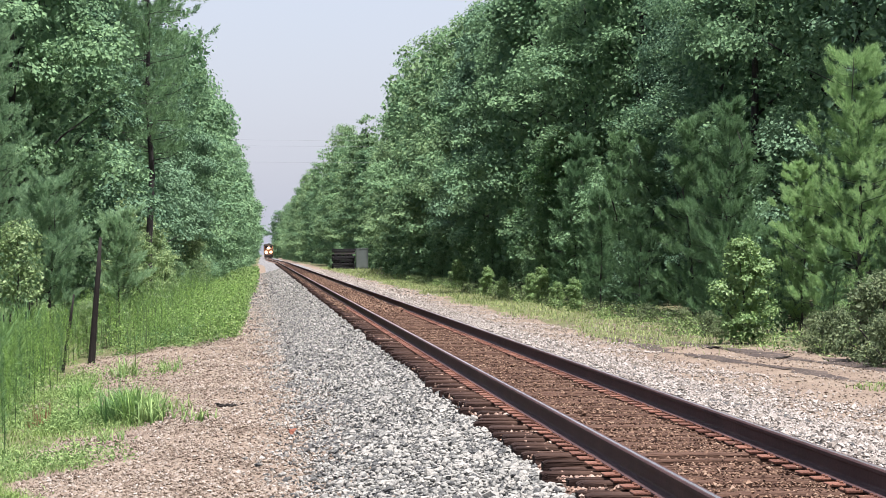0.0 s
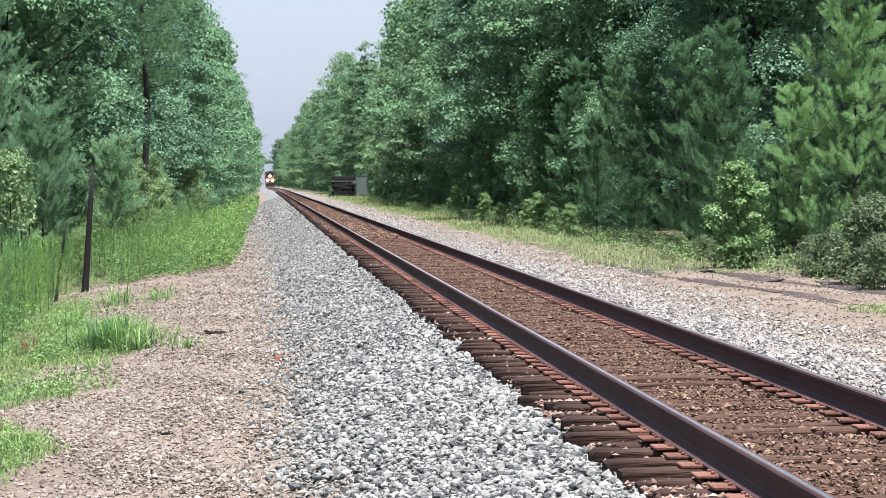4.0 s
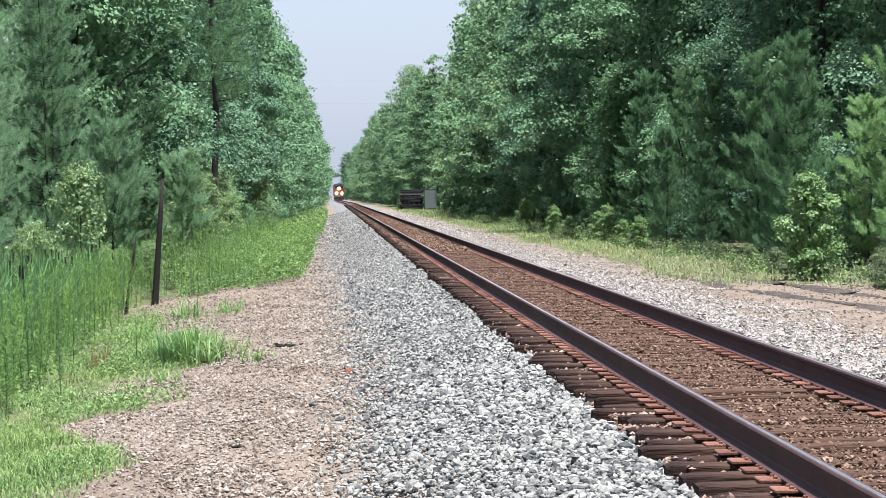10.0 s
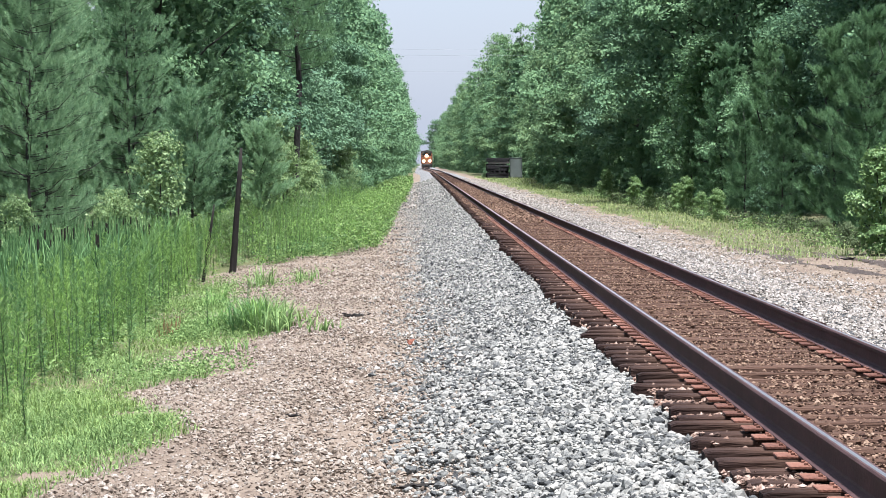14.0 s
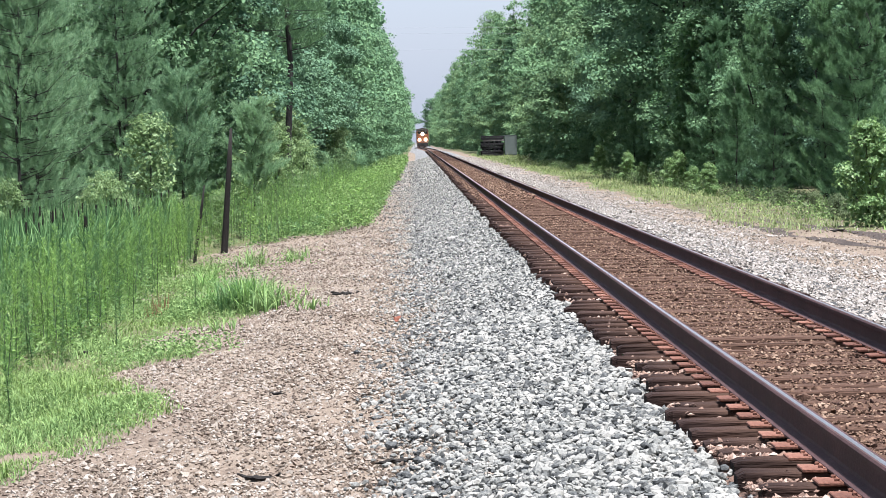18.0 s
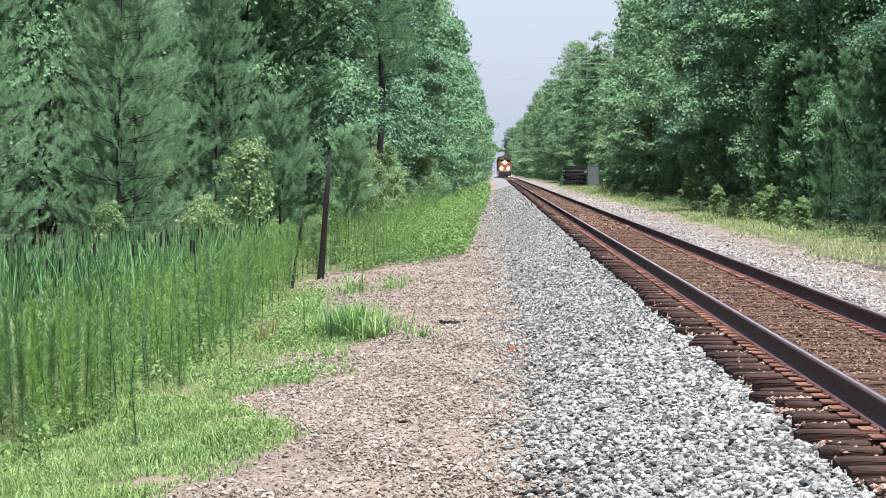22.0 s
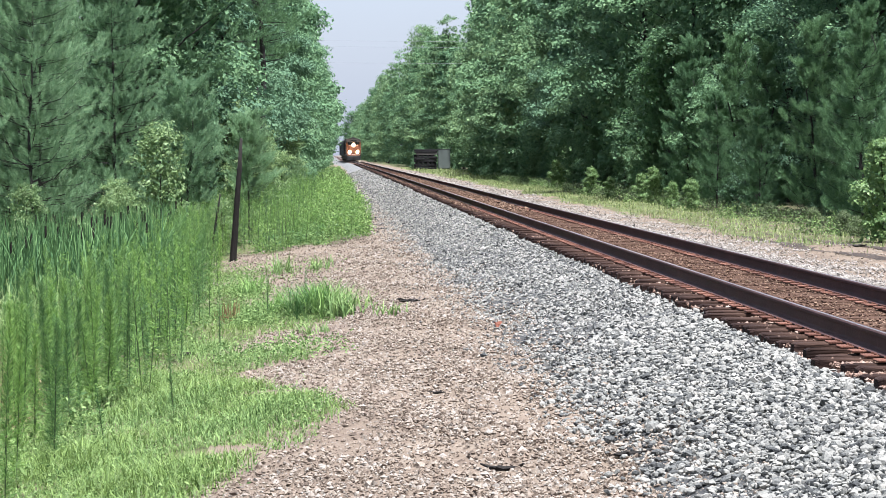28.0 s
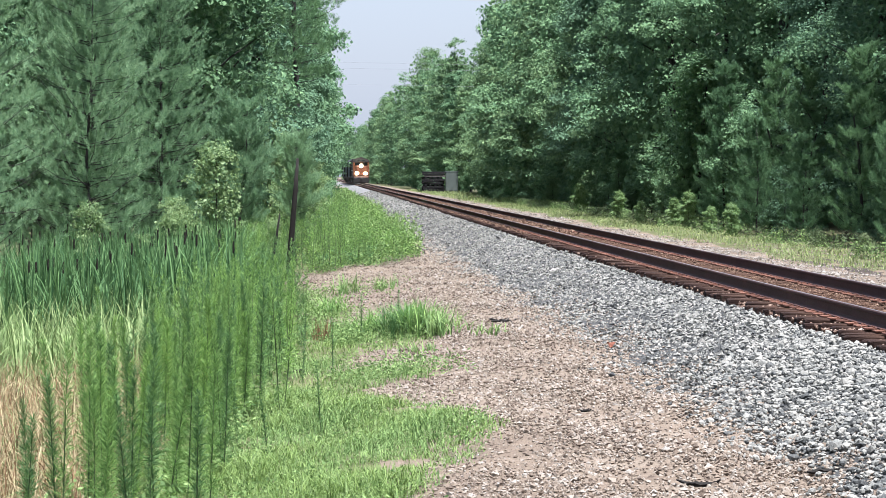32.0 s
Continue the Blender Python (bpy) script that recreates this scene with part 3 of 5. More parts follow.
def tie_mesh(seed):
    """A hewn timber sleeper with worn arrises, split ends and a cracked top."""
    r = random.Random(seed)
    bm = bmesh.new()
    xs = [-1.29, -1.25, -0.9, -0.45, 0.05, 0.5, 0.92, 1.25, 1.29]
    rows, cut = [], 0.0
    for x in xs:
        e = 0.02 if abs(x) > 1.27 else 0
        w, t = 0.096 + r.uniform(-.012, .008) - e * .5, 0.0
        top = r.uniform(-0.008, 0.003) - e * .6
        cut = r.uniform(-.05, .05) if x == xs[0] else cut + r.gauss(0, .006)
        deep = r.uniform(0.004, 0.016)
        rows.append([bm.verts.new(c) for c in ((x, -w, -0.17), (x, w, -0.17), (x, w, -0.014 + top), (x, w - 0.009, top), (x, cut + 0.012, top - r.uniform(0, .004)),
                                               (x, cut, top - deep), (x, cut - 0.012, top - r.uniform(0, .004)), (x, -w + 0.009, top), (x, -w, -0.014 + top))])
    for a, b in zip(rows, rows[1:]):
        for i in range(9):
            bm.faces.new((a[i], b[i], b[(i + 1) % 9], a[(i + 1) % 9]))
    bm.faces.new(rows[0])
    bm.faces.new(rows[-1][::-1])
    bmesh.ops.recalc_face_normals(bm, faces=bm.faces)
    me = bpy.data.meshes.new("tie")
    bm.to_mesh(me)
    bm.free()
    me.materials.append(M_TIE)
    return me


def plate_mesh():
    """A tie plate with its two shoulders and four spikes."""
    bm = bmesh.new()
    box_bm(bm, -0.2, 0.19, -0.1, 0.1, 0, 0.02, 0.005)
    for s in (-1, 1):
        box_bm(bm, s * 0.086 - 0.006, s * 0.086 + 0.006, -0.098, 0.098, 0.016, 0.024)
        for q in (-0.055, 0.06):
            box_bm(bm, s * 0.1 - 0.014, s * 0.1 + 0.01, q - 0.009, q + 0.009, 0.016, 0.036, 0.003)
    me = bpy.data.meshes.new("tie_plate")
    bm.to_mesh(me)
    bm.free()
    me.materials.append(M_PLATE)
    return me


def build_track():
    track = tagged(new("railway_track"), "single railway track with rusty rails on weathered timber sleepers", "railway track", kind="structure")
    for x in (-0.7525, 0.7525):
        child("rail", rail_mesh(x, -20, 1500), track, "rusty steel rail with a bright worn head")
    ties, plate = [tie_mesh(s) for s in range(7)], plate_mesh()
    r = random.Random(3)
    far_v, far_f = [], []
    for n, (y, skew, dx, dz) in enumerate(TIES):
        if n < 300:
            t = child("tie", r.choice(ties), track)
            t.matrix_basis = pose(dx, y, 0.232 + dz, r.gauss(0, 0.6), 0, skew + (180 if r.random() < .5 else 0))
            if n < 176:
                for x in (-0.7525, 0.7525):
                    p = child("tie_plate", plate, track)
                    p.matrix_basis = pose(x, y, 0.232, 0, 0, 0)
        else:
            k = len(far_v)
            for z in (0.08, 0.232):
                far_v += [(-1.29 + dx, y - .11, z), (1.29 + dx, y - .11, z), (1.29 + dx, y + .11, z), (-1.29 + dx, y + .11, z)]
            far_f += [(k + 4, k + 5, k + 6, k + 7), (k, k + 1, k + 5, k + 4), (k + 1, k + 2, k + 6, k + 5), (k + 2, k + 3, k + 7, k + 6), (k + 3, k, k + 4, k + 7)]
    part("spike", box_bm(cyl_bm(bmesh.new(), (0.9, 19.9, 0.2), (0.905, 19.9, 0.335), 0.011, 0.011, 6), 0.88, 0.925, 19.885, 19.915, 0.335, 0.352, 0.004), M_RAIL, track, "loose spike standing beside the rail")
    tagged(child("far_ties", mesh_of("far_ties", far_v, far_f, M_TIE), track), "timber sleepers far along the line", kind="stuff")


# ---------------------------------------------------------------- trees
def leaf_cards(rng, p, nor, size, droop=0.35):
    """Pointed leaves, one folded quad apiece, at the points p, facing about along nor."""
    n = len(p)
    nor = unit(nor + rng.normal(0, 0.42, (n, 3)))
    way = unit(np.cross(nor, rng.normal(size=(n, 3))) + np.array([0, 0, -droop]))
    s = size * rng.uniform(0.55, 1.3, n)
    side = np.cross(nor, way) * (s * 0.38)[:, None]
    mid = p + way * (s * 0.45)[:, None] + nor * (s * 0.12)[:, None]
    v = np.stack([p, mid - side, p + way * s[:, None], mid + side], 1).reshape(-1, 3)
    return v, np.arange(len(v)).reshape(-1, 4)


def crown_leaves(rng, centres, radii, count, size, core, tufts=11):
    """Leaves in tufts on the tops and rims of layered boughs, with shade between the boughs and a dim leafy heart."""
    share = radii ** 2 / (radii ** 2).sum()
    nt = tufts * len(centres)
    bough = rng.choice(len(centres), nt, p=share)
    d = unit(rng.normal(size=(nt, 3)) * np.array([1, 1, 0.8]) + np.array([0, 0, 0.35]))
    d[:, 2] = np.where(d[:, 2] < -0.2, np.abs(d[:, 2]), d[:, 2])
    rr = radii[bough]
    t = centres[bough] + d * (rr * rng.uniform(0.7, 1.08, nt))[:, None] * np.array([1, 1, 0.52])
    t[:, 2] -= 0.34 * rr * (d[:, 0] ** 2 + d[:, 1] ** 2)
    spread = rr * rng.uniform(0.13, 0.26, nt)
    n = int(count * 0.86)
    pick = rng.choice(nt, n, p=spread ** 1.6 / (spread ** 1.6).sum())
    g = rng.normal(size=(n, 3)) * np.array([1, 1, 0.5])
    p = t[pick] + g * spread[pick][:, None]
    a = leaf_cards(rng, p, d[pick] * np.array([0.8, 0.8, 0.8]) + np.array([0, 0, 0.55]), size)
    m = count - n
    h = rng.uniform(core[0], core[1], m)
    ang, q = rng.uniform(0, 6.28, m), core[2] * 0.62 * rng.uniform(0.1, 1, m) ** 0.5
    b = leaf_cards(rng, np.column_stack([np.cos(ang) * q, np.sin(ang) * q, h]), rng.normal(size=(m, 3)), size * 1.9)
    return np.concatenate([a[0], b[0]]), np.concatenate([a[1], b[1] + len(a[0])])


def broadleaf(name, seed, height, radius, leaves, size, mat, low=0.1, clumps=30, trunk=0.2, top=0.7, split=False):
    """Trunk, forking limbs and a ragged crown of layered boughs down to `low` of its height."""
    rng = np.random.default_rng(seed)
    wood = ([], [])
    bend = rng.normal(0, 0.25, (6, 2)).cumsum(0) * 0.5 * min(1, height / 8)
    spine = [(bend[i][0] * i / 5, bend[i][1] * i / 5, height * 0.86 * i / 5 - 0.25) for i in range(6)]
    add(wood, tube(spine, [trunk * (1 - 0.16 * i) for i in range(6)], 8))
    centres, radii, limbs = [], [], []
    turn = rng.uniform(0, 6.28)
    for k in range(clumps):
        u = ((k + rng.random()) / clumps) ** 0.85
        h = height * (low + (0.95 - low) * u)
        wide = radius * (0.7 + 0.55 * math.sin(min(1, u * 1.5) * math.pi)) * (1.0 if u < top else max(0.12, 1 - (u - top) / (1 - top) * 0.9))
        a = turn + k * 2.4 + rng.normal(0, 0.35)
        rr = wide * rng.uniform(0.35, 0.95)
        c = Vector((math.cos(a) * rr + bend[int(u * 5)][0] * u, math.sin(a) * rr + bend[int(u * 5)][1] * u, h + rng.normal(0, 0.02) * height))
        centres.append(c)
        radii.append(radius * rng.uniform(0.22, 0.48))
        if k % (2 if not split else 4) == 0:
            z0 = max(0.12 * min(height, 2.5), h - rr * 0.8)
            q = min(z0 / (height * 0.86), 0.95)
            s = Vector(spine[int(q * 5)]).lerp(Vector(spine[min(5, int(q * 5) + 1)]), q * 5 % 1)
            mid = s.lerp(c, 0.5) + Vector((0, 0, 0.02 * height))
            limb = tube([s, mid, c], [trunk * 0.38 * (1 - q * .6), trunk * 0.24 * (1 - q * .6), 0.015 if not split else 0.005], 4)
            limbs.append(limb) if split else add(wood, limb)
    lv, lf = crown_leaves(rng, np.array([tuple(c) for c in centres]), np.array(radii), leaves, size, (height * low, height * 0.85, radius))
    tree = new(name)
    child("trunk", mesh_of("trunk", [tuple(v) for v in wood[0]], wood[1], M_BARK, smooth=True), tree)
    child("crown", mesh_of("crown", lv, lf, mat), tree)
    for lb in limbs:
        child("limb", mesh_of("limb", [tuple(v) for v in lb[0]], lb[1], M_BARK), tree)
    return tree


def pine(name, seed, height, radius, shoots, needles, length, mat, low=0.15, trunk=0.14, width=0.02, taper=0.8, plume=0.4, spacing=0.55, rise=(0.1, 0.55), arms=5):
    """A straight bole, whorls of upturned branches, and soft plumes of needles gathered towards their ends."""
    rng = np.random.default_rng(seed)
    wood = ([], [])
    add(wood, tube([(rng.normal(0, .03) * i, rng.normal(0, .03) * i, height * i / 6 - 0.2) for i in range(7)], [trunk * (1 - 0.15 * i) for i in range(7)], 7))
    base, way = [], []
    whorls = max(6, int(height * (1 - low) / spacing))
    for w in range(whorls):
        u = (w + 0.5) / whorls
        z = height * (low + (0.96 - low) * u)
        reach = radius * max(0.12, (1 - u * taper)) * (0.65 + 0.35 * math.sin(min(u * 5, 1.57)))
        turn = rng.uniform(0, 6.28)
        for k in range(arms):
            a = turn + k * 6.283 / arms + rng.normal(0, 0.3)
            ln = reach * rng.uniform(0.5, 1.15)
            d = np.array([math.cos(a), math.sin(a), 0.0])
            lat = np.array([-math.sin(a), math.cos(a), 0.0])
            s = np.array([0, 0, z + rng.normal(0, 0.15)])
            up = rng.uniform(*rise)
            tip = s + d * ln + np.array([0, 0, ln * up])
            midp = s + d * ln * 0.55 + np.array([0, 0, ln * up * 0.3])
            add(wood, tube([tuple(s), tuple(midp), tuple(tip)], [0.008 + 0.0010 * height * (1 - u), 0.006 + 0.0005 * height * (1 - u), 0.003], 4))
            for t in range(shoots):
                q = 1.0 if t == 0 else rng.uniform(0.03, 0.5) if t % 3 == 1 else rng.uniform(0.42, 1.05)
                c = s + (midp - s) * q * 2 if q < .5 else midp + (tip - midp) * (q * 2 - 1)
                off = rng.normal(0, 0.2) * ln * (1.2 - q * 0.55) if t else 0.0
                base.append(c + lat * off + np.array([0, 0, 0.04 + abs(off) * 0.3 + rng.uniform(0, 0.14)]))
                way.append(unit(d * 0.62 + lat * np.sign(off) * 0.3 + np.array([0, 0, 0.85]) + rng.normal(0, 0.2, 3)))
    base.append(np.array([0, 0, height - 0.4]))
    way.append(np.array([0, 0, 1.0]))
    base, way = np.repeat(np.array(base), needles, 0), np.repeat(np.array(way), needles, 0)
    n = len(base)
    along = rng.uniform(0, 1, (n, 1))
    b = base + way * (along - 0.25) * plume + rng.normal(0, 0.02, (n, 3))
    out = unit(np.cross(way, rng.normal(size=(n, 3))))
    tip = b + unit(way * (0.6 + 0.6 * along) + out * (0.8 - 0.3 * along) + np.array([0, 0, 0.1])) * (length * rng.uniform(0.75, 1.15, (n, 1)))
    v, f = blades(b, tip, np.full(n, width), rng, 0.4)
    tree = new(name)
    child("trunk", mesh_of("trunk", [tuple(map(float, p)) for p in wood[0]], wood[1], M_BARK, smooth=True), tree)
    child("crown", mesh_of("crown", v, f, mat), tree)
    return tree


def at(ob, x, y, turn=0.0, scale=1.0, tall=1.0, sink=0.0, lean=0.0):
    z = float(ground_z(x, y))
    return pose(x, y, z - sink, lean, 0, turn) @ Matrix.Diagonal((scale, scale, scale * tall, 1))


def build_trees():
    r = random.Random(11)
    close = [broadleaf("broadleaf_tree", 16 + k, 18, 3.4, 40000, 0.125, (M_LEAF, M_LEAF_MID, M_LEAF_MID)[k], 0.04 + 0.05 * (k % 2), 34) for k in range(3)]
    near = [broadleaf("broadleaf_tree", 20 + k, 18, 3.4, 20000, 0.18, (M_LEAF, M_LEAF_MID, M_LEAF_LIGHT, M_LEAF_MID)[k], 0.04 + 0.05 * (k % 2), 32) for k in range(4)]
    # far trees get lighter leaves, a stand-in for the haze over distance
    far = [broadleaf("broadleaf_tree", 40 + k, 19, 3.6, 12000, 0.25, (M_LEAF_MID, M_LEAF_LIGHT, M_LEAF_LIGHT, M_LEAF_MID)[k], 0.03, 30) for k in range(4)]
    pines = [pine("pine_tree", 60 + k, 16, 3.0, 8, 44, 0.21, M_NEEDLE, 0.06, 0.13, 0.022, plume=0.42, spacing=0.7) for k in range(3)]
    tall_pines = [pine("tall_pine", 68 + k, 19, 3.0, 9, 44, 0.21, M_NEEDLE_DARK, 0.36, 0.17, 0.022, 0.55, plume=0.42, spacing=0.75, rise=(-0.05, 0.4)) for k in range(2)]
    big_pines = [pine("pine_tree", 64 + k, 12.5, 2.9, 8, 92, 0.135, M_NEEDLE, 0.03, 0.06, 0.0115, 0.7, plume=0.36, spacing=0.52, arms=7) for k in range(2)]
    low = [broadleaf("understorey_tree", 80 + k, 6.0, 1.8, 7500, 0.11, (M_LEAF, M_LEAF_MID, M_LEAF_LIGHT)[k], 0.02, 26, 0.07) for k in range(3)]
    low_pale = [broadleaf("understorey_tree", 84 + k, 6.4, 1.5, 6500, 0.105, M_LEAF_PALE, 0.02, 26, 0.06) for k in range(2)]
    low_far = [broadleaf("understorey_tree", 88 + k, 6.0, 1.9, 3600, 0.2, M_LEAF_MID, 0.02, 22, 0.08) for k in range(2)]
    for t in close + near + far:
        tagged(t, "tall deciduous tree with a dense dark green crown", "tree", "woods along the line")
    for t in pines:
        tagged(t, "tall pine with long green needles in the woods", "pine", "woods along the line")
    for t in tall_pines:
        tagged(t, "tall pine with a bare dark bole and a high crown", "pine", "woods along the line")
    for t in big_pines:
        tagged(t, "bushy pine with soft grey-green needles down to the reeds", "pine", "pines behind the reeds")
    for t in low + low_far:
        tagged(t, "leafy young broadleaf tree at the edge of the woods", "tree", "woods edge")
    for t in low_pale:
        tagged(t, "young broadleaf tree with pale green leaves beside the weeds", "tree", "woods edge")
    used = set()

    def put(ob, x, y, scale=1.0, tall=1.0, turn=None):
        m = at(ob, x, y, r.uniform(0, 360) if turn is None else turn, scale, tall, 0.1)
        if ob in used:
            return copy_thing(ob, m)
        used.add(ob)
        ob.matrix_basis = m
        return ob

    edge_r = lambda y: float(np.interp(y, [40, 200, 255, 275, 318, 335, 420, 520, 700, 900], [7.4, 7.2, 7.2, 10.2, 10.2, 7.0, 6.2, 3.8, 2.6, 2.2]))
    edge_l = lambda y: float(np.interp(y, [50, 75, 110, 170, 290, 500, 900], [-10.8, -10.0, -8.0, -6.9, -5.7, -5.0, -4.7]))
    # east side: a front row, then taller rows behind
    y = 50.0
    while y < 900:
        big = y > 175
        gap = 4.8 if y < 175 else (6.5 if y < 420 else 18)
        if y > 63 and (big or r.random() > 0.15):
            put(r.choice(far if big else near if y > 105 else close[::2] if y < 84 else close), edge_r(y) + (4.3 if y < 105 else 3.3) + r.choice((-.3, .3, 1.3)), y, r.uniform(0.86, 1.08) * (1 if y < 330 else 0.98), r.uniform(0.82, 1.12))
        if y < 420 and not 262 < y < 322:
            if y > 57:
                put(r.choice(low_far if big else low[:2] if y < 100 else low), edge_r(y) + 1.5 + r.uniform(0, .6), y + r.uniform(-1, 2), r.uniform(0.45, 0.9))
            if y < 260:
                put(r.choice(close if y < 70 else near if y < 110 else far), edge_r(y) + 9.3 + r.uniform(-1, 1), y + 4, r.uniform(0.98, 1.15))
        y += gap * r.uniform(0.8, 1.2)
    # unseen trees, added to cast shade towards the young pines and shrubs
    put(close[0], 13.8, 45.5, 1.0)
    put(close[2], 14.6, 40.0, 1.0)
    for k in range(12):
        put(r.choice(near if k < 6 else far), 20 + r.uniform(-2, 2) + k * 0.3, 58 + k * 9, 1.15)
    for x, y, k in ((10.5, 308, .5), (9.9, 305.5, .22), (5.0, 311.5, .25), (9.4, 322, .8), (6.4, 324, .8)):
        put(r.choice(low_far), x, y, k)
    # west side: bushy pines behind the reeds, mixed woods further on
    for x, y, k in ((-13.3, 66, .95), (-15.2, 57, .9), (-17.2, 62, 1.0), (-14.8, 75, 1.05), (-12.6, 84, .9), (-18.5, 72, 1.1), (-20.5, 66, 1.1), (-16.5, 86, 1.15), (-11.6, 95, .9), (-12.3, 79.5, .98), (-11.6, 90, 1.0), (-13.9, 73, 1.0)):
        put(r.choice(big_pines), x, y, k)
    y = 88.0
    while y < 900:
        big = y > 175
        gap = 4.6 if y < 175 else (6.5 if y < 420 else 18)
        kind = pines if y < 150 and r.random() < .45 else (far[::3] if big else near[:2])
        put(r.choice(kind), edge_l(y) - 3.2 + r.uniform(-.5, .3), y, r.uniform(0.86, 1.02), r.uniform(0.9, 1.05))
        if y < 420:
            if y > 95:
                put(r.choice(low_far if big else (low_pale if r.random() < .55 else low)), edge_l(y) - 0.5 - (1.3 if big else 0) + r.uniform(-.6, 0), y + r.uniform(-1, 2), r.uniform(0.6, 1.0))
            if y < 260:
                put(r.choice(pines if y < 150 else far), edge_l(y) - 8.0 + r.uniform(-1, 1), y + 2, r.uniform(0.85, 1.0))
        y += gap * r.uniform(0.8, 1.2)
    for k in range(16):
        put(r.choice(far if k % 2 else pines), -23 + r.uniform(-3, 3) - k * 0.3, 64 + k * 7, 1.05)
    for k, (x, y) in enumerate(((-9.4, 105), (-7.9, 108), (-11.2, 101), (-10.2, 116), (-8.6, 122))):
        put(tall_pines[k % 2], x - 0.4, y, r.uniform(0.95, 1.05))
    for k, (x, y) in enumerate(((-17.0, 60), (-19.5, 70), (-21.5, 79), (-23.5, 88), (-26, 98), (-17.8, 80), (-20.5, 90), (-22.5, 103), (-29, 108), (-24.5, 74), (-27.5, 86))):
        put((big_pines[k % 2], near[k % 2])[k % 2], x, y, r.uniform(0.95, 1.1))
    # the woods close in where the line ends in the distance
    for k in range(14):
        put(far[k % 4], -6.5 - 1.7 * (k % 7) - r.uniform(0, 1) if k % 2 else 1.4 + 1.8 * (k % 7) + r.uniform(0, 1), 930 + 45 * k, r.uniform(0.8, 1.0))
    # pale saplings among the reeds and weeds
    for x, y, k in ((-10.75, 65, .62), (-9.9, 66.5, .78), (-10.9, 61.5, .45), (-11.45, 58, .44), (-10.7, 56, .32), (-12.4, 56, .4), (-9.9, 62.5, .42), (-8.4, 81, .66), (-8.0, 90, .72), (-7.5, 98, .7), (-8.5, 72, .34), (-12.9, 61, .5)):
        put(r.choice(low_pale), x, y, k)


def build_edge_plants():
    p = pine("young_pine", 101, 6.7, 2.4, 11, 105, 0.14, M_NEEDLE_LIT, 0.02, 0.06, 0.0085, 0.8, plume=0.3, spacing=0.44)
    tagged(p, "bright green bushy young pine at the woods' edge", "pine", "young pines")
    p.matrix_basis = at(p, 10.3, 57.2, 40)
    copy_thing(p, at(p, 11.5, 52.6, 160, 1.2))
    copy_thing(p, at(p, 12.2, 49.0, 250, 1.15))
    copy_thing(p, at(p, 9.3, 59.0, 310, 0.62))
    q = pine("young_pine", 102, 6.2, 1.45, 9, 84, 0.14, M_NEEDLE_DARK, 0.02, 0.06, 0.0105, 0.76, plume=0.32, spacing=0.46)
    tagged(q, "slender dark young pine at the woods' edge", "pine", "young pines")
    q.matrix_basis = at(q, 8.0, 61.2, 10, 0.93)
    for x, y, k in ((8.7, 154, .55), (8.0, 85, .7), (8.3, 94, .95), (8.2, 77.5, .6), (8.3, 104, .7), (8.3, 128, .6), (9.2, 67, .95), (9.4, 47.5, .5), (8.6, 90, .75), (9.0, 98, 1.15), (9.0, 87, 1.1), (8.9, 80.5, 1.0), (9.1, 73, 1.05), (9.3, 110, 1.2), (8.6, 142, .8), (8.8, 63.5, .6), (9.2, 55.2, .36), (9.9, 53.4, .4), (10.6, 51.2, .42), (8.4, 58.6, .45)):
        copy_thing(q, at(q, x, y, x * 300 + y * 77, k))
    s = broadleaf("sapling", 103, 2.45, 0.66, 5200, 0.075, M_LEAF_LIT, 0.03, 34, 0.03, split=True)
    tagged(s, "pale green leafy sapling before the dark pines", "shrub")
    s.matrix_basis = at(s, 6.88, 54.0, 0)
    for x, y, k in ((7.0, 84, .5), (6.9, 88, .42), (7.2, 100, .5), (8.4, 50.6, .42), (7.1, 118, .6), (7.2, 138, .7), (7.1, 95, .62), (6.9, 108, .42)):
        copy_thing(s, at(s, x, y, x * 500, k))
    h = broadleaf("shrub", 107, 1.5, 0.95, 4200, 0.065, M_LEAF_DULL, 0.03, 30, 0.02)
    tagged(h, "dull olive-green shrub at the foot of the pines", "shrub", "shrubs by the dirt track")
    h.matrix_basis = at(h, 7.7, 44.6, 0)
    for x, y, k in ((8.3, 43.0, .9), (9.1, 46.5, .8), (7.4, 47.2, .6), (7.6, 49.5, .5), (7.1, 57.5, .32), (7.2, 59.5, .4), (7.2, 42.2, .6), (9.4, 44.0, .8), (7.7, 66.0, .35), (7.6, 72, .35)):
        copy_thing(h, at(h, x, y, x * 700, k))
    v = broadleaf("vine_clad_tree", 104, 8.6, 2.0, 13000, 0.13, M_LEAF_VINE, 0.02, 34, 0.14)
    tagged(v, "tree overgrown with yellow-green vines", "tree")
    v.matrix_basis = at(v, 9.0, 105, 0, 0.9)
    # west side
    w = pine("young_pine", 105, 5.1, 1.35, 12, 80, 0.14, M_NEEDLE, 0.34, 0.06, 0.011, 0.6, plume=0.42, spacing=0.42)
    tagged(w, "young pine with a bare lower stem beside the reeds", "pine")
    w.matrix_basis = at(w, -9.4, 70, 0)
    u = copy_thing(w, at(w, -7.9, 78, 130, .8))
    tagged(u, "small young pine beside the dead trunk")


# ---------------------------------------------------------------- weeds and grass
def weed_spots(rng, n, inside, x0, x1, y0, y1):
    p = np.column_stack([rng.uniform(x0, x1, n), rng.uniform(y0, y1, n)])
    p = p[inside(p[:, 0], p[:, 1])]
    return np.column_stack([p, ground_z(p[:, 0], p[:, 1])])


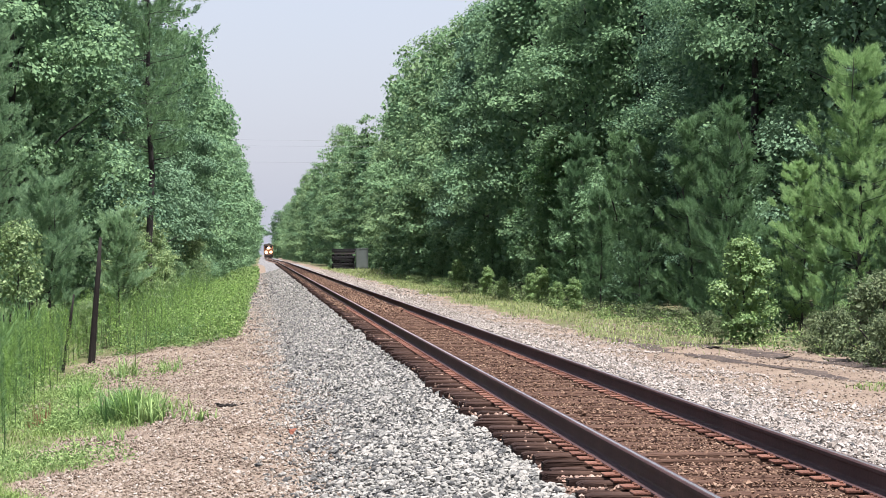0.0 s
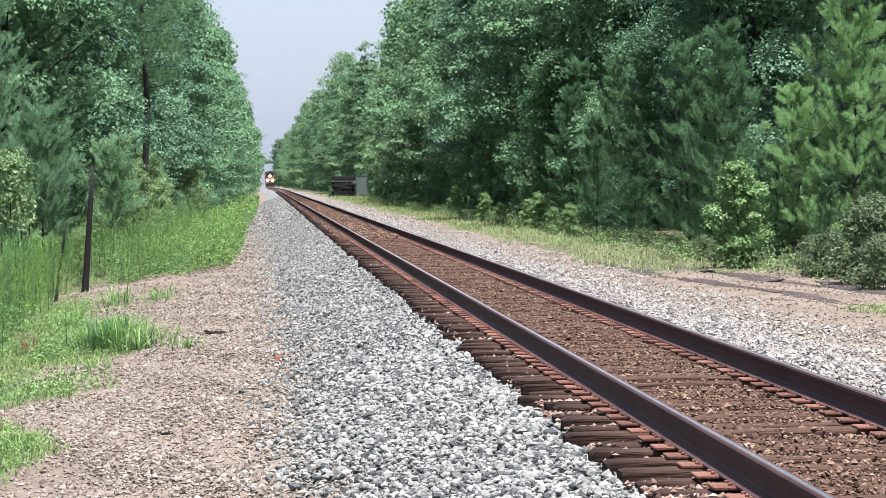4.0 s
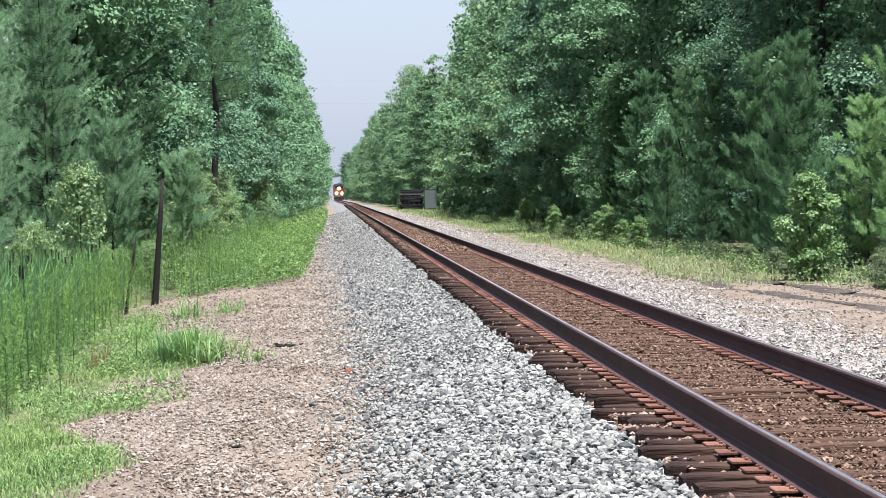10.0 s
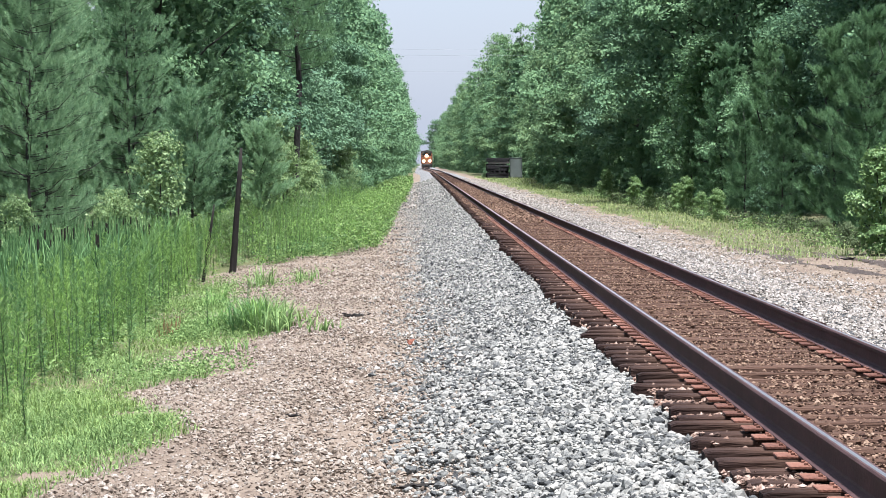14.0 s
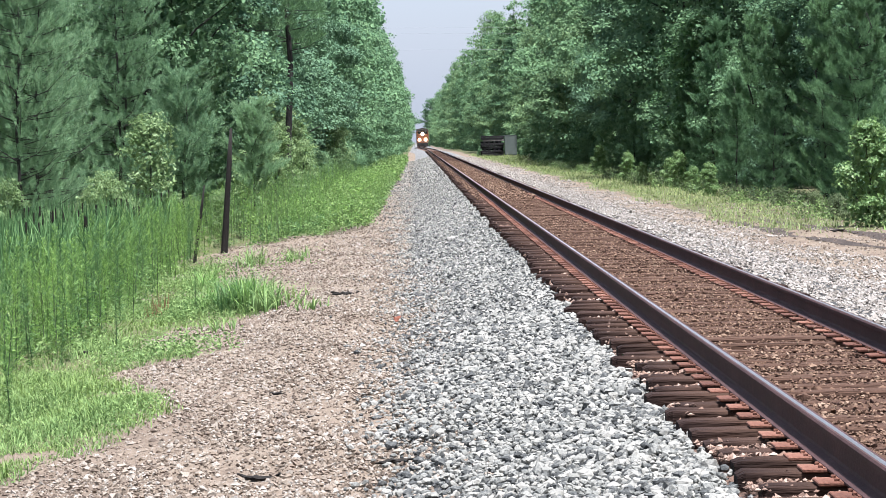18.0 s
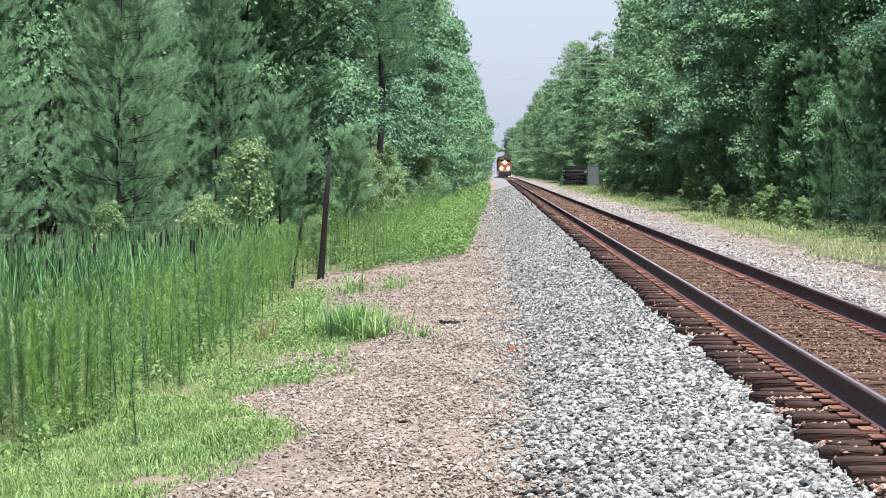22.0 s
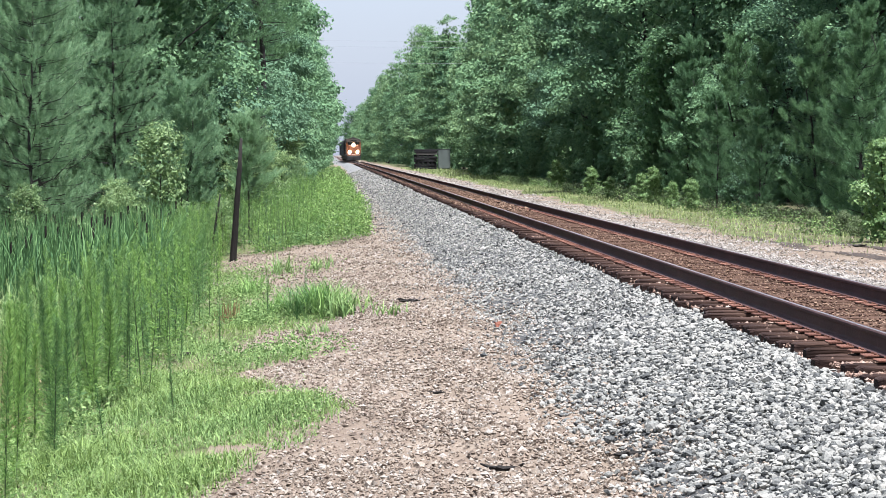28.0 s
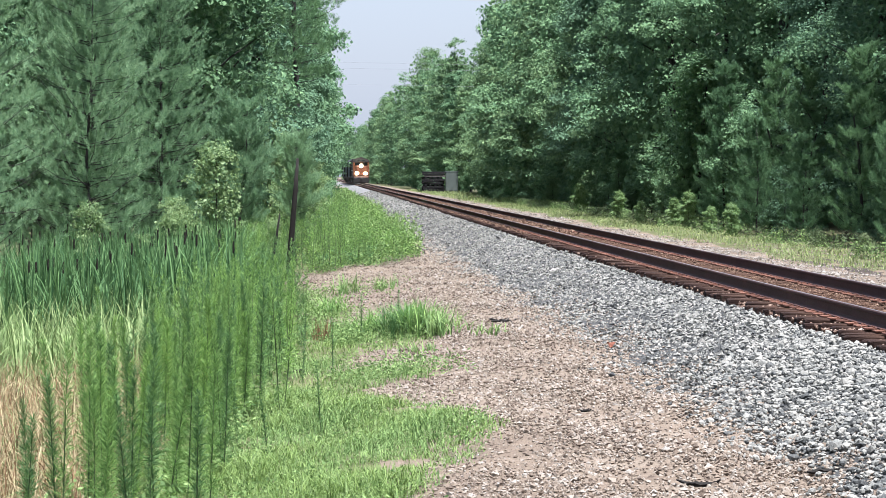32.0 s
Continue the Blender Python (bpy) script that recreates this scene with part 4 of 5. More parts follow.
def stuff(name, label, pieces, mats, category="weeds"):
    v, f, m = joined(pieces)
    return tagged(new(name, mesh_of(name, v, f, mats, m)), label, category, kind="stuff")


def tall_weeds(rng, spots, height, leaves=60, reach=0.09, wide=0.011):
    """Feathery stalks: a thin stem thick with fine drooping leaves."""
    n = len(spots)
    h = height * rng.uniform(0.72, 1.15, n)
    lean = rng.normal(0, 0.06, (n, 2)) * h[:, None]
    top = spots + np.column_stack([lean, h])
    stems = blades(spots, top, np.full(n, 0.016), rng, 0.3)
    u = rng.uniform(0.06, 1.0, (n, leaves)) ** 0.8
    b = spots[:, None] + (top - spots)[:, None] * u[..., None]
    d = unit(rng.normal(size=(n, leaves, 3)) * np.array([1, 1, 0.45]))
    ln = reach * (1.15 - 0.75 * u ** 2)[..., None] * rng.uniform(.35, 1.35, (n, leaves, 1))
    t = b + d * ln + np.array([0, 0, 1.0]) * ln * (rng.uniform(-0.3, 0.7, (n, leaves, 1)) + 0.7 * u[..., None])
    return [stems, blades(b.reshape(-1, 3), t.reshape(-1, 3), np.full(n * leaves, wide), rng, 0.4)]


def leafy(rng, spots, height, per=14, size=0.12):
    """Low leafy weeds: broad leaves all over short stems."""
    n = len(spots)
    h = height * rng.uniform(0.5, 1.2, n)
    u = rng.uniform(0.1, 1, (n, per))
    b = np.repeat(spots[:, None], per, 1) + rng.normal(0, 0.09, (n, per, 3)) * np.array([1, 1, 0])
    b[..., 2] += u * h[:, None]
    d = unit(rng.normal(size=(n, per, 3)) * np.array([1, 1, 0.6]) + np.array([0, 0, 0.35]))
    t = b + d * (size * rng.uniform(.6, 1.3, (n, per, 1)))
    return blades(b.reshape(-1, 3), t.reshape(-1, 3), np.full(n * per, size * 0.4), rng, 0.45)


def build_weeds():
    rng = np.random.default_rng(77)
    east_of = lambda y: np.interp(y, [14, 22, 30, 36, 44, 60, 66, 68, 80], [-8.4, -8.1, -7.7, -7.6, -7.8, -8.5, -8.5, -7.2, -6.4])
    stand = lambda x, y: (x < east_of(y) + rng.normal(0, 0.25, len(x))) & (x > east_of(y) - np.interp(y, [18, 30, 45, 66], [0.9, 1.3, 1.2, 0.7]) + rng.normal(0, .45, len(x)))
    s = weed_spots(rng, 2500, stand, -11.5, -6, 27, 66)
    s2 = weed_spots(rng, 420, stand, -11.5, -6.5, 17, 29)
    tones = (M_WEED, M_WEED_DARK, M_WEED_BRIGHT)
    for k, m in enumerate(tones):
        stuff("tall_weeds", ("tall feathery green weeds along the ditch", "dark feathery weeds among the stand along the ditch", "bright feathery weeds along the ditch")[k],
              tall_weeds(rng, s[k::3], 1.6 - 0.1 * k, 190, 0.1, 0.0105) + tall_weeds(rng, s2[k::3], 1.6 - 0.12 * k, 760, 0.105, 0.006), [M_WEED_STEM, m, M_WEED_STEM, m])
    s = weed_spots(rng, 1300, lambda x, y: (x < east_of(y) + 0.1) & (x > east_of(y) - np.interp(y, [20, 34, 40], [1.2, 1.4, 2.4])), -11.5, -6, 17, 66)
    stuff("ditch_weeds", "low leafy weeds between the tall stalks", [leafy(rng, s, 0.4, 16, 0.085)], M_WEED_LOW)
    s = weed_spots(rng, 1500, lambda x, y: (x < -6.5 + 0.012 * (y - 66)), -11.5, -5.4, 66, 130)
    stuff("tall_weeds", "tall feathery weeds before the trees", tall_weeds(rng, s[::3], 1.8, 50, 0.12, 0.014) + tall_weeds(rng, s[1::3], 1.7, 50, 0.12, 0.014) + tall_weeds(rng, s[2::3], 1.5, 50, 0.12, 0.014),
          [M_WEED_STEM, M_WEED, M_WEED_STEM, M_WEED_DARK, M_WEED_STEM, M_WEED_BRIGHT])
    s = weed_spots(rng, 6200, lambda x, y: (x > -7.4 + 0.3 * np.sin(y)) & (y > 70.5 + 0.9 * (x + 4.2) + rng.normal(0, .6, len(x))), -7.6, -4.2, 66, 150)
    lump = np.sin(1.9 * s[:, 0] + 0.5 * s[:, 1]) + np.sin(0.31 * s[:, 1] - 2.2 * s[:, 0])
    hi, lo = s[lump > 0.25], s[lump <= 0.25]
    stuff("roadside_weeds", "bright green leafy weeds on the bank", [leafy(rng, lo[::3], 0.42, 26, 0.085), leafy(rng, hi[::2], 0.95, 30, 0.095), leafy(rng, hi[1::4], 1.15, 22, 0.085), leafy(rng, s[3::7], 0.55, 28, 0.095)] + tall_weeds(rng, s[1::5], 0.95, 60, 0.1, 0.014),
          [M_WEED_LOW, M_WEED_LOW, M_WEED_BRIGHT, M_WEED_DARK, M_WEED_STEM, M_WEED])
    s = weed_spots(rng, 3600, lambda x, y: x < -4.15 - 0.15 * np.sin(0.4 * y) + rng.normal(0, .1, len(x)), -7.0, -3.9, 148, 330)
    stuff("roadside_weeds", "green weeds far along the line", [leafy(rng, s[::2], 0.8, 14, 0.2), leafy(rng, s[1::2], 0.7, 14, 0.2)], [M_WEED_LOW, M_WEED])
    # cattails in the ditch
    s = weed_spots(rng, 950, lambda x, y: x < east_of(y) - 0.7, -14, -8.3, 43, 66)
    k = 7
    n = len(s)
    b = np.repeat(s, k, 0) + rng.normal(0, 0.06, (n * k, 3)) * np.array([1, 1, 0])
    reeds = arcs(b, rng.uniform(1.2, 2.15, n * k), rng.uniform(0.05, 0.6, n * k) ** 1.5 * 2.4, rng.uniform(0.03, 0.055, n * k), rng, 4)
    q = s[::9]
    spikes = ([], [])
    for p in q:
        h = rng.uniform(1.35, 1.75)
        add(spikes, tube([(p[0], p[1], p[2] + h), (p[0] + .01, p[1], p[2] + h + 0.05), (p[0] + .01, p[1], p[2] + h + 0.22)], [0.012, 0.021, 0.019], 5))
    sv = np.array([tuple(v) for v in spikes[0]])
    sf = np.array([f for f in spikes[1] if len(f) == 4])
    stuff("cattails", "dense green cattails with brown spikes in the ditch", [reeds, (sv, sf)], [M_CATTAIL, M_SPIKE], "reeds")
    # short grass near, both sides
    rim = lambda y: np.interp(y, RIM_Y, RIM_X)
    patch = lambda x, y: (x < rim(y) + 0.08 * np.sin(2.7 * y + x) + rng.normal(0, .1, len(x))) & (x > -10.5) & ((np.sin(1.9 * x + 1.1 * y) + np.sin(2.6 * y - x) > -1.55) | (x < -7.3))
    s = np.concatenate([weed_spots(rng, 52000, patch, -9.4, -5, 13, 30), weed_spots(rng, 7000, lambda x, y: x < -7.3 + 0.3 * np.sin(y), -12, -6.5, -8, 13.2), weed_spots(rng, 30000, patch, -9.8, -5, 28, 58)])
    n = len(s)
    tall = np.clip(1.25 - 0.25 * np.abs(s[:, 0] + 7.2), 0.5, 1.2) * np.clip(0.85 + 0.5 * np.sin(2.3 * s[:, 0] + 0.9 * s[:, 1]) + 0.4 * np.sin(1.7 * s[:, 1] - 1.9 * s[:, 0]), 0.4, 1.7)
    dim = np.sin(1.3 * s[:, 0] + 0.7 * s[:, 1]) + 0.8 * np.sin(2.9 * s[:, 0] - 1.6 * s[:, 1]) + rng.normal(0, 0.5, n) > 0.45
    stuff("grass", "short bright grass on the ditch edge", [arcs(s[g], tall[g] * rng.uniform(0.05, 0.18, g.sum()), tall[g] * rng.uniform(0.04, 0.22, g.sum()), rng.uniform(0.008, 0.016, g.sum()), rng, 2) for g in (~dim, dim)], [M_GRASS, M_WEED_LOW], "grass")
    s = weed_spots(rng, 3200, patch, -9.5, -5.2, 13, 50)
    s = s[np.sin(2.3 * s[:, 0] + 0.9 * s[:, 1]) + 0.6 * np.sin(1.1 * s[:, 1]) > -0.2]
    stuff("low_weeds", "small bright leafy weeds in the grass", [leafy(rng, s, 0.16, 14, 0.045)], M_WEED_LOW)
    # seed heads that nod over the grass
    s = weed_spots(rng, 520, lambda x, y: x < rim(y) - 0.25, -9.5, -5.8, 13.5, 28)
    n = len(s)
    a, h = rng.uniform(0, 6.28, n), rng.uniform(0.22, 0.42, n)
    out = np.column_stack([np.cos(a), np.sin(a), np.zeros(n)])
    neck = s + out * (0.12 * h / 0.3)[:, None] + np.array([0, 0, 1.0]) * h[:, None]
    b = np.repeat(neck, 14, 0)
    u = np.tile(np.linspace(0, 1, 14), n)[:, None]
    o = np.repeat(out, 14, 0)
    b = b + o * 0.07 * u + np.array([0, 0, 1.0]) * (0.015 - 0.06 * u ** 2)
    tip = b + unit(rng.normal(size=b.shape) + o * 0.6) * 0.022
    stuff("foxtail_grass", "pale nodding seed heads over the grass", [blades(s, neck, np.full(n, 0.006), rng, 0.3), blades(b, tip, np.full(len(b), 0.009), rng, 0.4)], [M_GRASS, M_REEDGRASS], "grass")
    for x, y, h, k, m in ((-5.75, 39.2, .5, 130, M_WEED_DARK), (-5.55, 39.0, .52, 80, M_WEED), (-5.25, 38.4, .42, 90, M_WEED_LOW), (-4.5, 37.0, .2, 16, M_WEED_LOW), (-6.5, 55, .4, 30, M_WEED_LOW), (-5.6, 56, .3, 24, M_WEED_LOW), (-4.9, 40.3, .22, 14, M_GRASS), (-6.3, 40.5, .4, 40, M_WEED), (-5.7, 34.8, .16, 20, M_WEED_LOW), (-6.9, 47, .4, 36, M_WEED)):
        p = np.column_stack([rng.normal(x, 0.14, k), rng.normal(y, 0.4, k)])
        b = np.repeat(np.column_stack([p, ground_z(p[:, 0], p[:, 1])]), 3, 0)
        n = len(b)
        stuff("grass_tuft", "clump of broad green grass on the gravel", [arcs(b, rng.uniform(0.6, 1.4, n) * h, rng.uniform(0.3, 1.4, n) * h, np.full(n, 0.024), rng, 4)], m, "grass")
    s = np.concatenate([np.column_stack([rng.normal(x, sx, k), rng.normal(y, sy, k)]) for x, y, sx, sy, k in ((-6.0, 40.2, .35, 1.2, 150), (-6.65, 38.8, .16, .4, 70), (-6.7, 41, .4, 2.0, 110), (-6.9, 46, .35, 2.5, 100), (-7.4, 53, .35, 3, 130), (-6.2, 54, .5, 1.5, 40), (-6.0, 31.5, .4, .5, 110))])
    stuff("bank_weeds", "small leafy weeds between the reeds and the path", [leafy(rng, np.column_stack([s, ground_z(s[:, 0], s[:, 1])]), 0.24, 14, 0.055)], M_WEED_LOW)
    # single tall stalks standing out of the low grass
    s = np.array([(x, y, float(ground_z(x, y))) for x, y in ((-7.55, 22.6), (-7.05, 25.2), (-7.9, 24.0), (-5.8, 39.9), (-6.4, 39.4), (-6.9, 33.0), (-7.6, 28.5), (-7.3, 30.6))])
    stuff("tall_weeds", "single dark weed stalks standing in the low grass", tall_weeds(rng, s, 0.85, 260, 0.05, 0.007), [M_WEED_STEM, M_WEED_DARK])
    s = np.column_stack([rng.normal(-7.05, 0.07, 60), rng.normal(40.0, 0.25, 60)])
    stuff("dry_weeds", "small reddish-brown dead weed at the edge of the reeds", [blades(np.column_stack([s, ground_z(s[:, 0], s[:, 1])]), np.column_stack([s + rng.normal(0, .06, s.shape), ground_z(s[:, 0], s[:, 1]) + rng.uniform(.2, .5, 60)]), np.full(60, 0.016), rng)], M_DEAD_WEED)
    # thin grass along the woods on the east side
    s = weed_spots(rng, 14000, lambda x, y: (x > 4.4 + 0.5 * np.sin(0.3 * y)) & (x < 7.6) & (y > 52 + rng.normal(0, 3, len(x))), 4, 7.6, 48, 190)
    n = len(s)
    stuff("verge_grass", "thin yellow-green grass between the line and the woods", [arcs(s, rng.uniform(0.04, 0.2, n), rng.uniform(0.03, 0.2, n), np.full(n, 0.022), rng, 2)], M_DRYGRASS, "grass")
    s = weed_spots(rng, 6000, lambda x, y: (x > 4.2 + 0.4 * np.sin(0.3 * y)) & (rng.random(len(x)) < 0.75 + 0.25 * np.sin(0.2 * y)), 4, 10.5, 188, 345)
    n = len(s)
    stuff("verge_grass", "thin yellow-green grass far along the woods", [arcs(s, rng.uniform(0.08, 0.35, n), rng.uniform(0.06, 0.3, n), np.full(n, 0.05), rng, 2)], M_DRYGRASS, "grass")
    s = weed_spots(rng, 900, lambda x, y: x > 6.6 + 0.4 * np.sin(0.5 * y), 6.3, 8.5, 42, 200)
    stuff("woods_edge_weeds", "low leafy weeds along the foot of the woods", [leafy(rng, s[::2], 0.5, 30, 0.09), leafy(rng, s[1::2], 0.42, 30, 0.08)], [M_LEAF_DULL, M_WEED_LOW])
    s = weed_spots(rng, 1500, lambda x, y: x > 5.0 + 0.25 * (35.5 - y), 4.6, 7.2, 32, 36)
    stuff("verge_grass", "small green grass patch beside the dirt track", [arcs(s, rng.uniform(0.05, 0.14, len(s)), rng.uniform(0.03, 0.14, len(s)), np.full(len(s), 0.016), rng, 2)], M_GRASS, "grass")
    # dry straw, and pale reed grass behind it
    s = weed_spots(rng, 7000, lambda x, y: (x < east_of(y) - 0.75) & (np.abs(y - 27.5 + rng.normal(0, 1, len(x))) < 8.5), -12.4, -8.7, 17, 37)
    n = len(s)
    bent = rng.random(n) < 0.3
    stuff("dry_grass", "patch of dry straw-coloured grass", [arcs(s, rng.uniform(0.25, 0.7, n), rng.uniform(0.15, 1.0, n), rng.uniform(0.01, 0.022, n), rng, 4), arcs(s[bent], rng.uniform(0.4, 0.8, bent.sum()), rng.uniform(0.1, 0.5, bent.sum()), np.full(bent.sum(), 0.012), rng), arcs(s[::9], rng.uniform(0.3, 0.7, len(s[::9])), rng.uniform(0.1, 0.6, len(s[::9])), np.full(len(s[::9]), 0.014), rng)], [M_STRAW, M_DEAD_WEED, M_REEDGRASS], "grass")
    s = weed_spots(rng, 2600, lambda x, y: x < east_of(y) - 0.8, -13.5, -8.4, 34, 46)
    n = len(s)
    stuff("reed_grass", "long pale arching grass at the edge of the reeds", [arcs(s, rng.uniform(0.5, 1.3, n), rng.uniform(0.2, 1.0, n), rng.uniform(0.02, 0.036, n), rng, 5)], M_REEDGRASS, "grass")


# ---------------------------------------------------------------- things
def build_snag():
    s = new("dead_tree")
    tagged(s, "dark dead trunk of a broken tree at the ditch", "dead tree")
    vf = ([], [])
    add(vf, tube([(0, 0, -0.2), (0.07, 0.01, 0.7), (0.13, -0.01, 1.5), (0.2, 0, 2.4), (0.26, 0.02, 3.3)], [0.1, 0.085, 0.075, 0.065, 0.035], 8))
    add(vf, tube([(0.2, 0, 2.3), (0.28, 0.02, 2.45)], [0.03, 0.012], 5))
    child("trunk", mesh_of("trunk", [tuple(v) for v in vf[0]], vf[1], M_DEADWOOD, smooth=True), s)
    s.matrix_basis = pose(-8.0, 65.9, float(ground_z(-8.0, 65.9)))
    t = copy_thing(s, pose(-8.45, 62.0, float(ground_z(-8.45, 62)) - 0.1, 0, 5) @ Matrix.Diagonal((.5, .5, .62, 1)))
    tagged(t, "thin dark dead stem standing in the weeds")


def build_ruts():
    """Damp dark soil along the edge of the dirt track."""
    rng = np.random.default_rng(4)
    for x0, x1, y0, y1, w in ((4.15, 5.6, 62, 36, 0.22), (5.3, 6.9, 60, 40, 0.3), (6.9, 7.6, 46, 34, 0.5)):
        n = 70
        u = np.linspace(0, 1, n)
        y = y0 + (y1 - y0) * u
        x = x0 + (x1 - x0) * u + 0.12 * np.sin(9 * u) + rng.normal(0, .03, n)
        h = w * np.sin(np.pi * u) ** 0.4 * (0.45 + 0.55 * np.abs(np.sin(13 * u))) * rng.uniform(.6, 1.2, n) + 0.01
        rows = []
        for q in (-1, 0, 1):
            xx = x + q * h
            rows.append(np.column_stack([xx, y, ground_z(xx, y) + 0.008 + (q == 0) * 0.012]))
        v = np.concatenate(rows)
        i = np.arange(n - 1)[:, None]
        f = np.concatenate([np.concatenate([i + k * n, i + k * n + 1, i + (k + 1) * n + 1, i + (k + 1) * n], 1) for k in (0, 1)])
        tagged(new("mud_rut", mesh_of("mud_rut", v, f, M_MUD, smooth=True)), "dark damp rut in the dirt track by the woods", "rut", kind="structure")


def wood_scrap(label, x, y, size, seed, mat=None, name="bark_scrap", category="wood scrap"):
    """A torn, twisted scrap lying on the stones."""
    r = random.Random(seed)
    vf = ([], [])
    for k in range(r.choice((2, 3, 3))):
        a = r.uniform(-.5, .5) + k * r.uniform(.3, 1.2)
        n = 7
        p = [(math.cos(a) * size * (u - .35) + r.gauss(0, .03) * size, math.sin(a) * size * .6 * (u - .35) + r.gauss(0, .03) * size,
              size * (0.05 + abs(r.gauss(0, .05)) + 0.22 * max(0, u - .55) * r.random() * 2)) for u in [i / (n - 1) for i in range(n)]]
        add(vf, tube(p, [size * q * r.uniform(.5, 1.5) for q in (.03, .07, .09, .1, .085, .06, .03)], 6))
    for v in vf[0]:
        v.z *= 0.62
    ob = new(name, mesh_of(name, [tuple(v) for v in vf[0]], vf[1], mat or M_DEADWOOD))
    z = float(ground_z(x, y) if x < -3.3 or x > 3.6 else max(np.interp(x, BED_X, BED_Z), ground_z(x, y)))
    ob.matrix_basis = pose(x, y, z + 0.01, 0, 0, r.uniform(-30, 30))
    return tagged(ob, label, category)


def build_debris():
    dark = "dark scrap of bark on the gravel"
    for k, (x, y, s) in enumerate(((-4.1, 39.7, .42), (-2.88, 21.1, .1), (-2.84, 63.3, .3), (-4.32, 24.4, .22), (-2.93, 81.3, .3), (-3.9, 22.0, .12), (-4.7, 28.5, .1), (-5.0, 21.5, .09), (-3.2, 31.0, .14))):
        wood_scrap(dark, x, y, s, 300 + k)
    wood_scrap("rotten root lying on the tan gravel", -4.09, 17.9, .30, 331, name="dead_root")
    wood_scrap("dark broken branch lying on the ballast edge", -3.10, 18.0, .3, 332, name="dead_branch", category="branch")
    wood_scrap("dark lump of wood in the grass", -7.46, 33.5, .3, 334)
    wood_scrap("charred branch lying on the dirt track", 6.2, 46.5, .42, 338, name="dead_branch", category="branch")
    wood_scrap("dark branch on the dirt track", 5.6, 50.5, .36, 339, name="dead_branch", category="branch")
    rust = material("dry_leaf_red", [(0.3, (0.11, 0.035, 0.02)), (0.7, (0.20, 0.075, 0.045))], 20, 90, 0.8, 0.2)
    bm = bmesh.new()
    ring = [bm.verts.new((0.05 * math.cos(a) * (1 + .35 * math.cos(3 * a)), 0.05 * math.sin(a), 0.035 + 0.03 * math.cos(2 * a))) for a in [i * math.pi / 5 for i in range(10)]]
    mid = bm.verts.new((0, 0, 0.02))
    for i in range(10):
        bm.faces.new((ring[i], ring[(i + 1) % 10], mid))
    ex = bmesh.ops.extrude_face_region(bm, geom=list(bm.faces))["geom"]
    bmesh.ops.translate(bm, vec=(0, 0, 0.006), verts=[g for g in ex if isinstance(g, bmesh.types.BMVert)])
    me = bpy.data.meshes.new("dry_leaf")
    bm.to_mesh(me)
    bm.free()
    me.materials.append(rust)
    lf = tagged(new("dry_leaf", me), "curled rust-red dry leaf on the gravel", "leaf")
    lf.matrix_basis = pose(-3.18, 31.9, float(ground_z(-3.18, 31.9)) + 0.06, 35, 0, 20)


def build_tie_stack():
    st = new("timber_stack")
    tagged(st, "stack of old dark railway sleepers beside the line", "timber stack")
    r = random.Random(9)
    for row in range(11):
        if row in (3, 7):
            for x in (-1.0, -0.45, 0.2, 0.75):
                part("spacer", box(x - .11, x + .11, -0.6, 0.9, row * 0.225 - 0.012, row * 0.225 + 0.222, 0.012), M_CREOSOTE, st)
        for k in range(5):
            if row in (3, 7) and k < 4:
                continue
            z, s = row * 0.225, r.uniform(-.22, .12) + (0.06 if row > 7 else 0)
            t = part("sleeper", box(-1.3, 1.3, -0.11, 0.11, 0, 0.21, 0.015), M_TIE_PALE if (row, k) in ((8, 0), (6, 1)) else M_CREOSOTE, st)
            t.matrix_basis = pose(s, -0.49 + k * 0.26 + r.uniform(-.02, .02) + (0.3 if row in (3, 7) else 0), z, 0, r.uniform(-.5, .5), r.uniform(-2.0, 2.0))
    st.matrix_basis = pose(6.6, 310, 0.0)
    c = new("equipment_cabinet")
    tagged(c, "plain grey metal equipment cabinet beside the stacked sleepers", "cabinet")
    g = material("galvanised_grey_paint", [(0.3, (0.090, 0.108, 0.100)), (0.7, (0.135, 0.155, 0.142))], 1, 15, 0.6, 0.1)
    part("body", box(-0.75, 0.75, -0.5, 0.5, 0, 2.45, 0.02), g, c)
    part("roof", box(-0.8, 0.8, -0.55, 0.55, 2.45, 2.52, 0.01), g, c)
    part("door", box(-0.7, 0.7, -0.53, -0.5, 0.15, 2.35, 0.005), g, c)
    c.matrix_basis = pose(8.85, 310.8, 0.0)


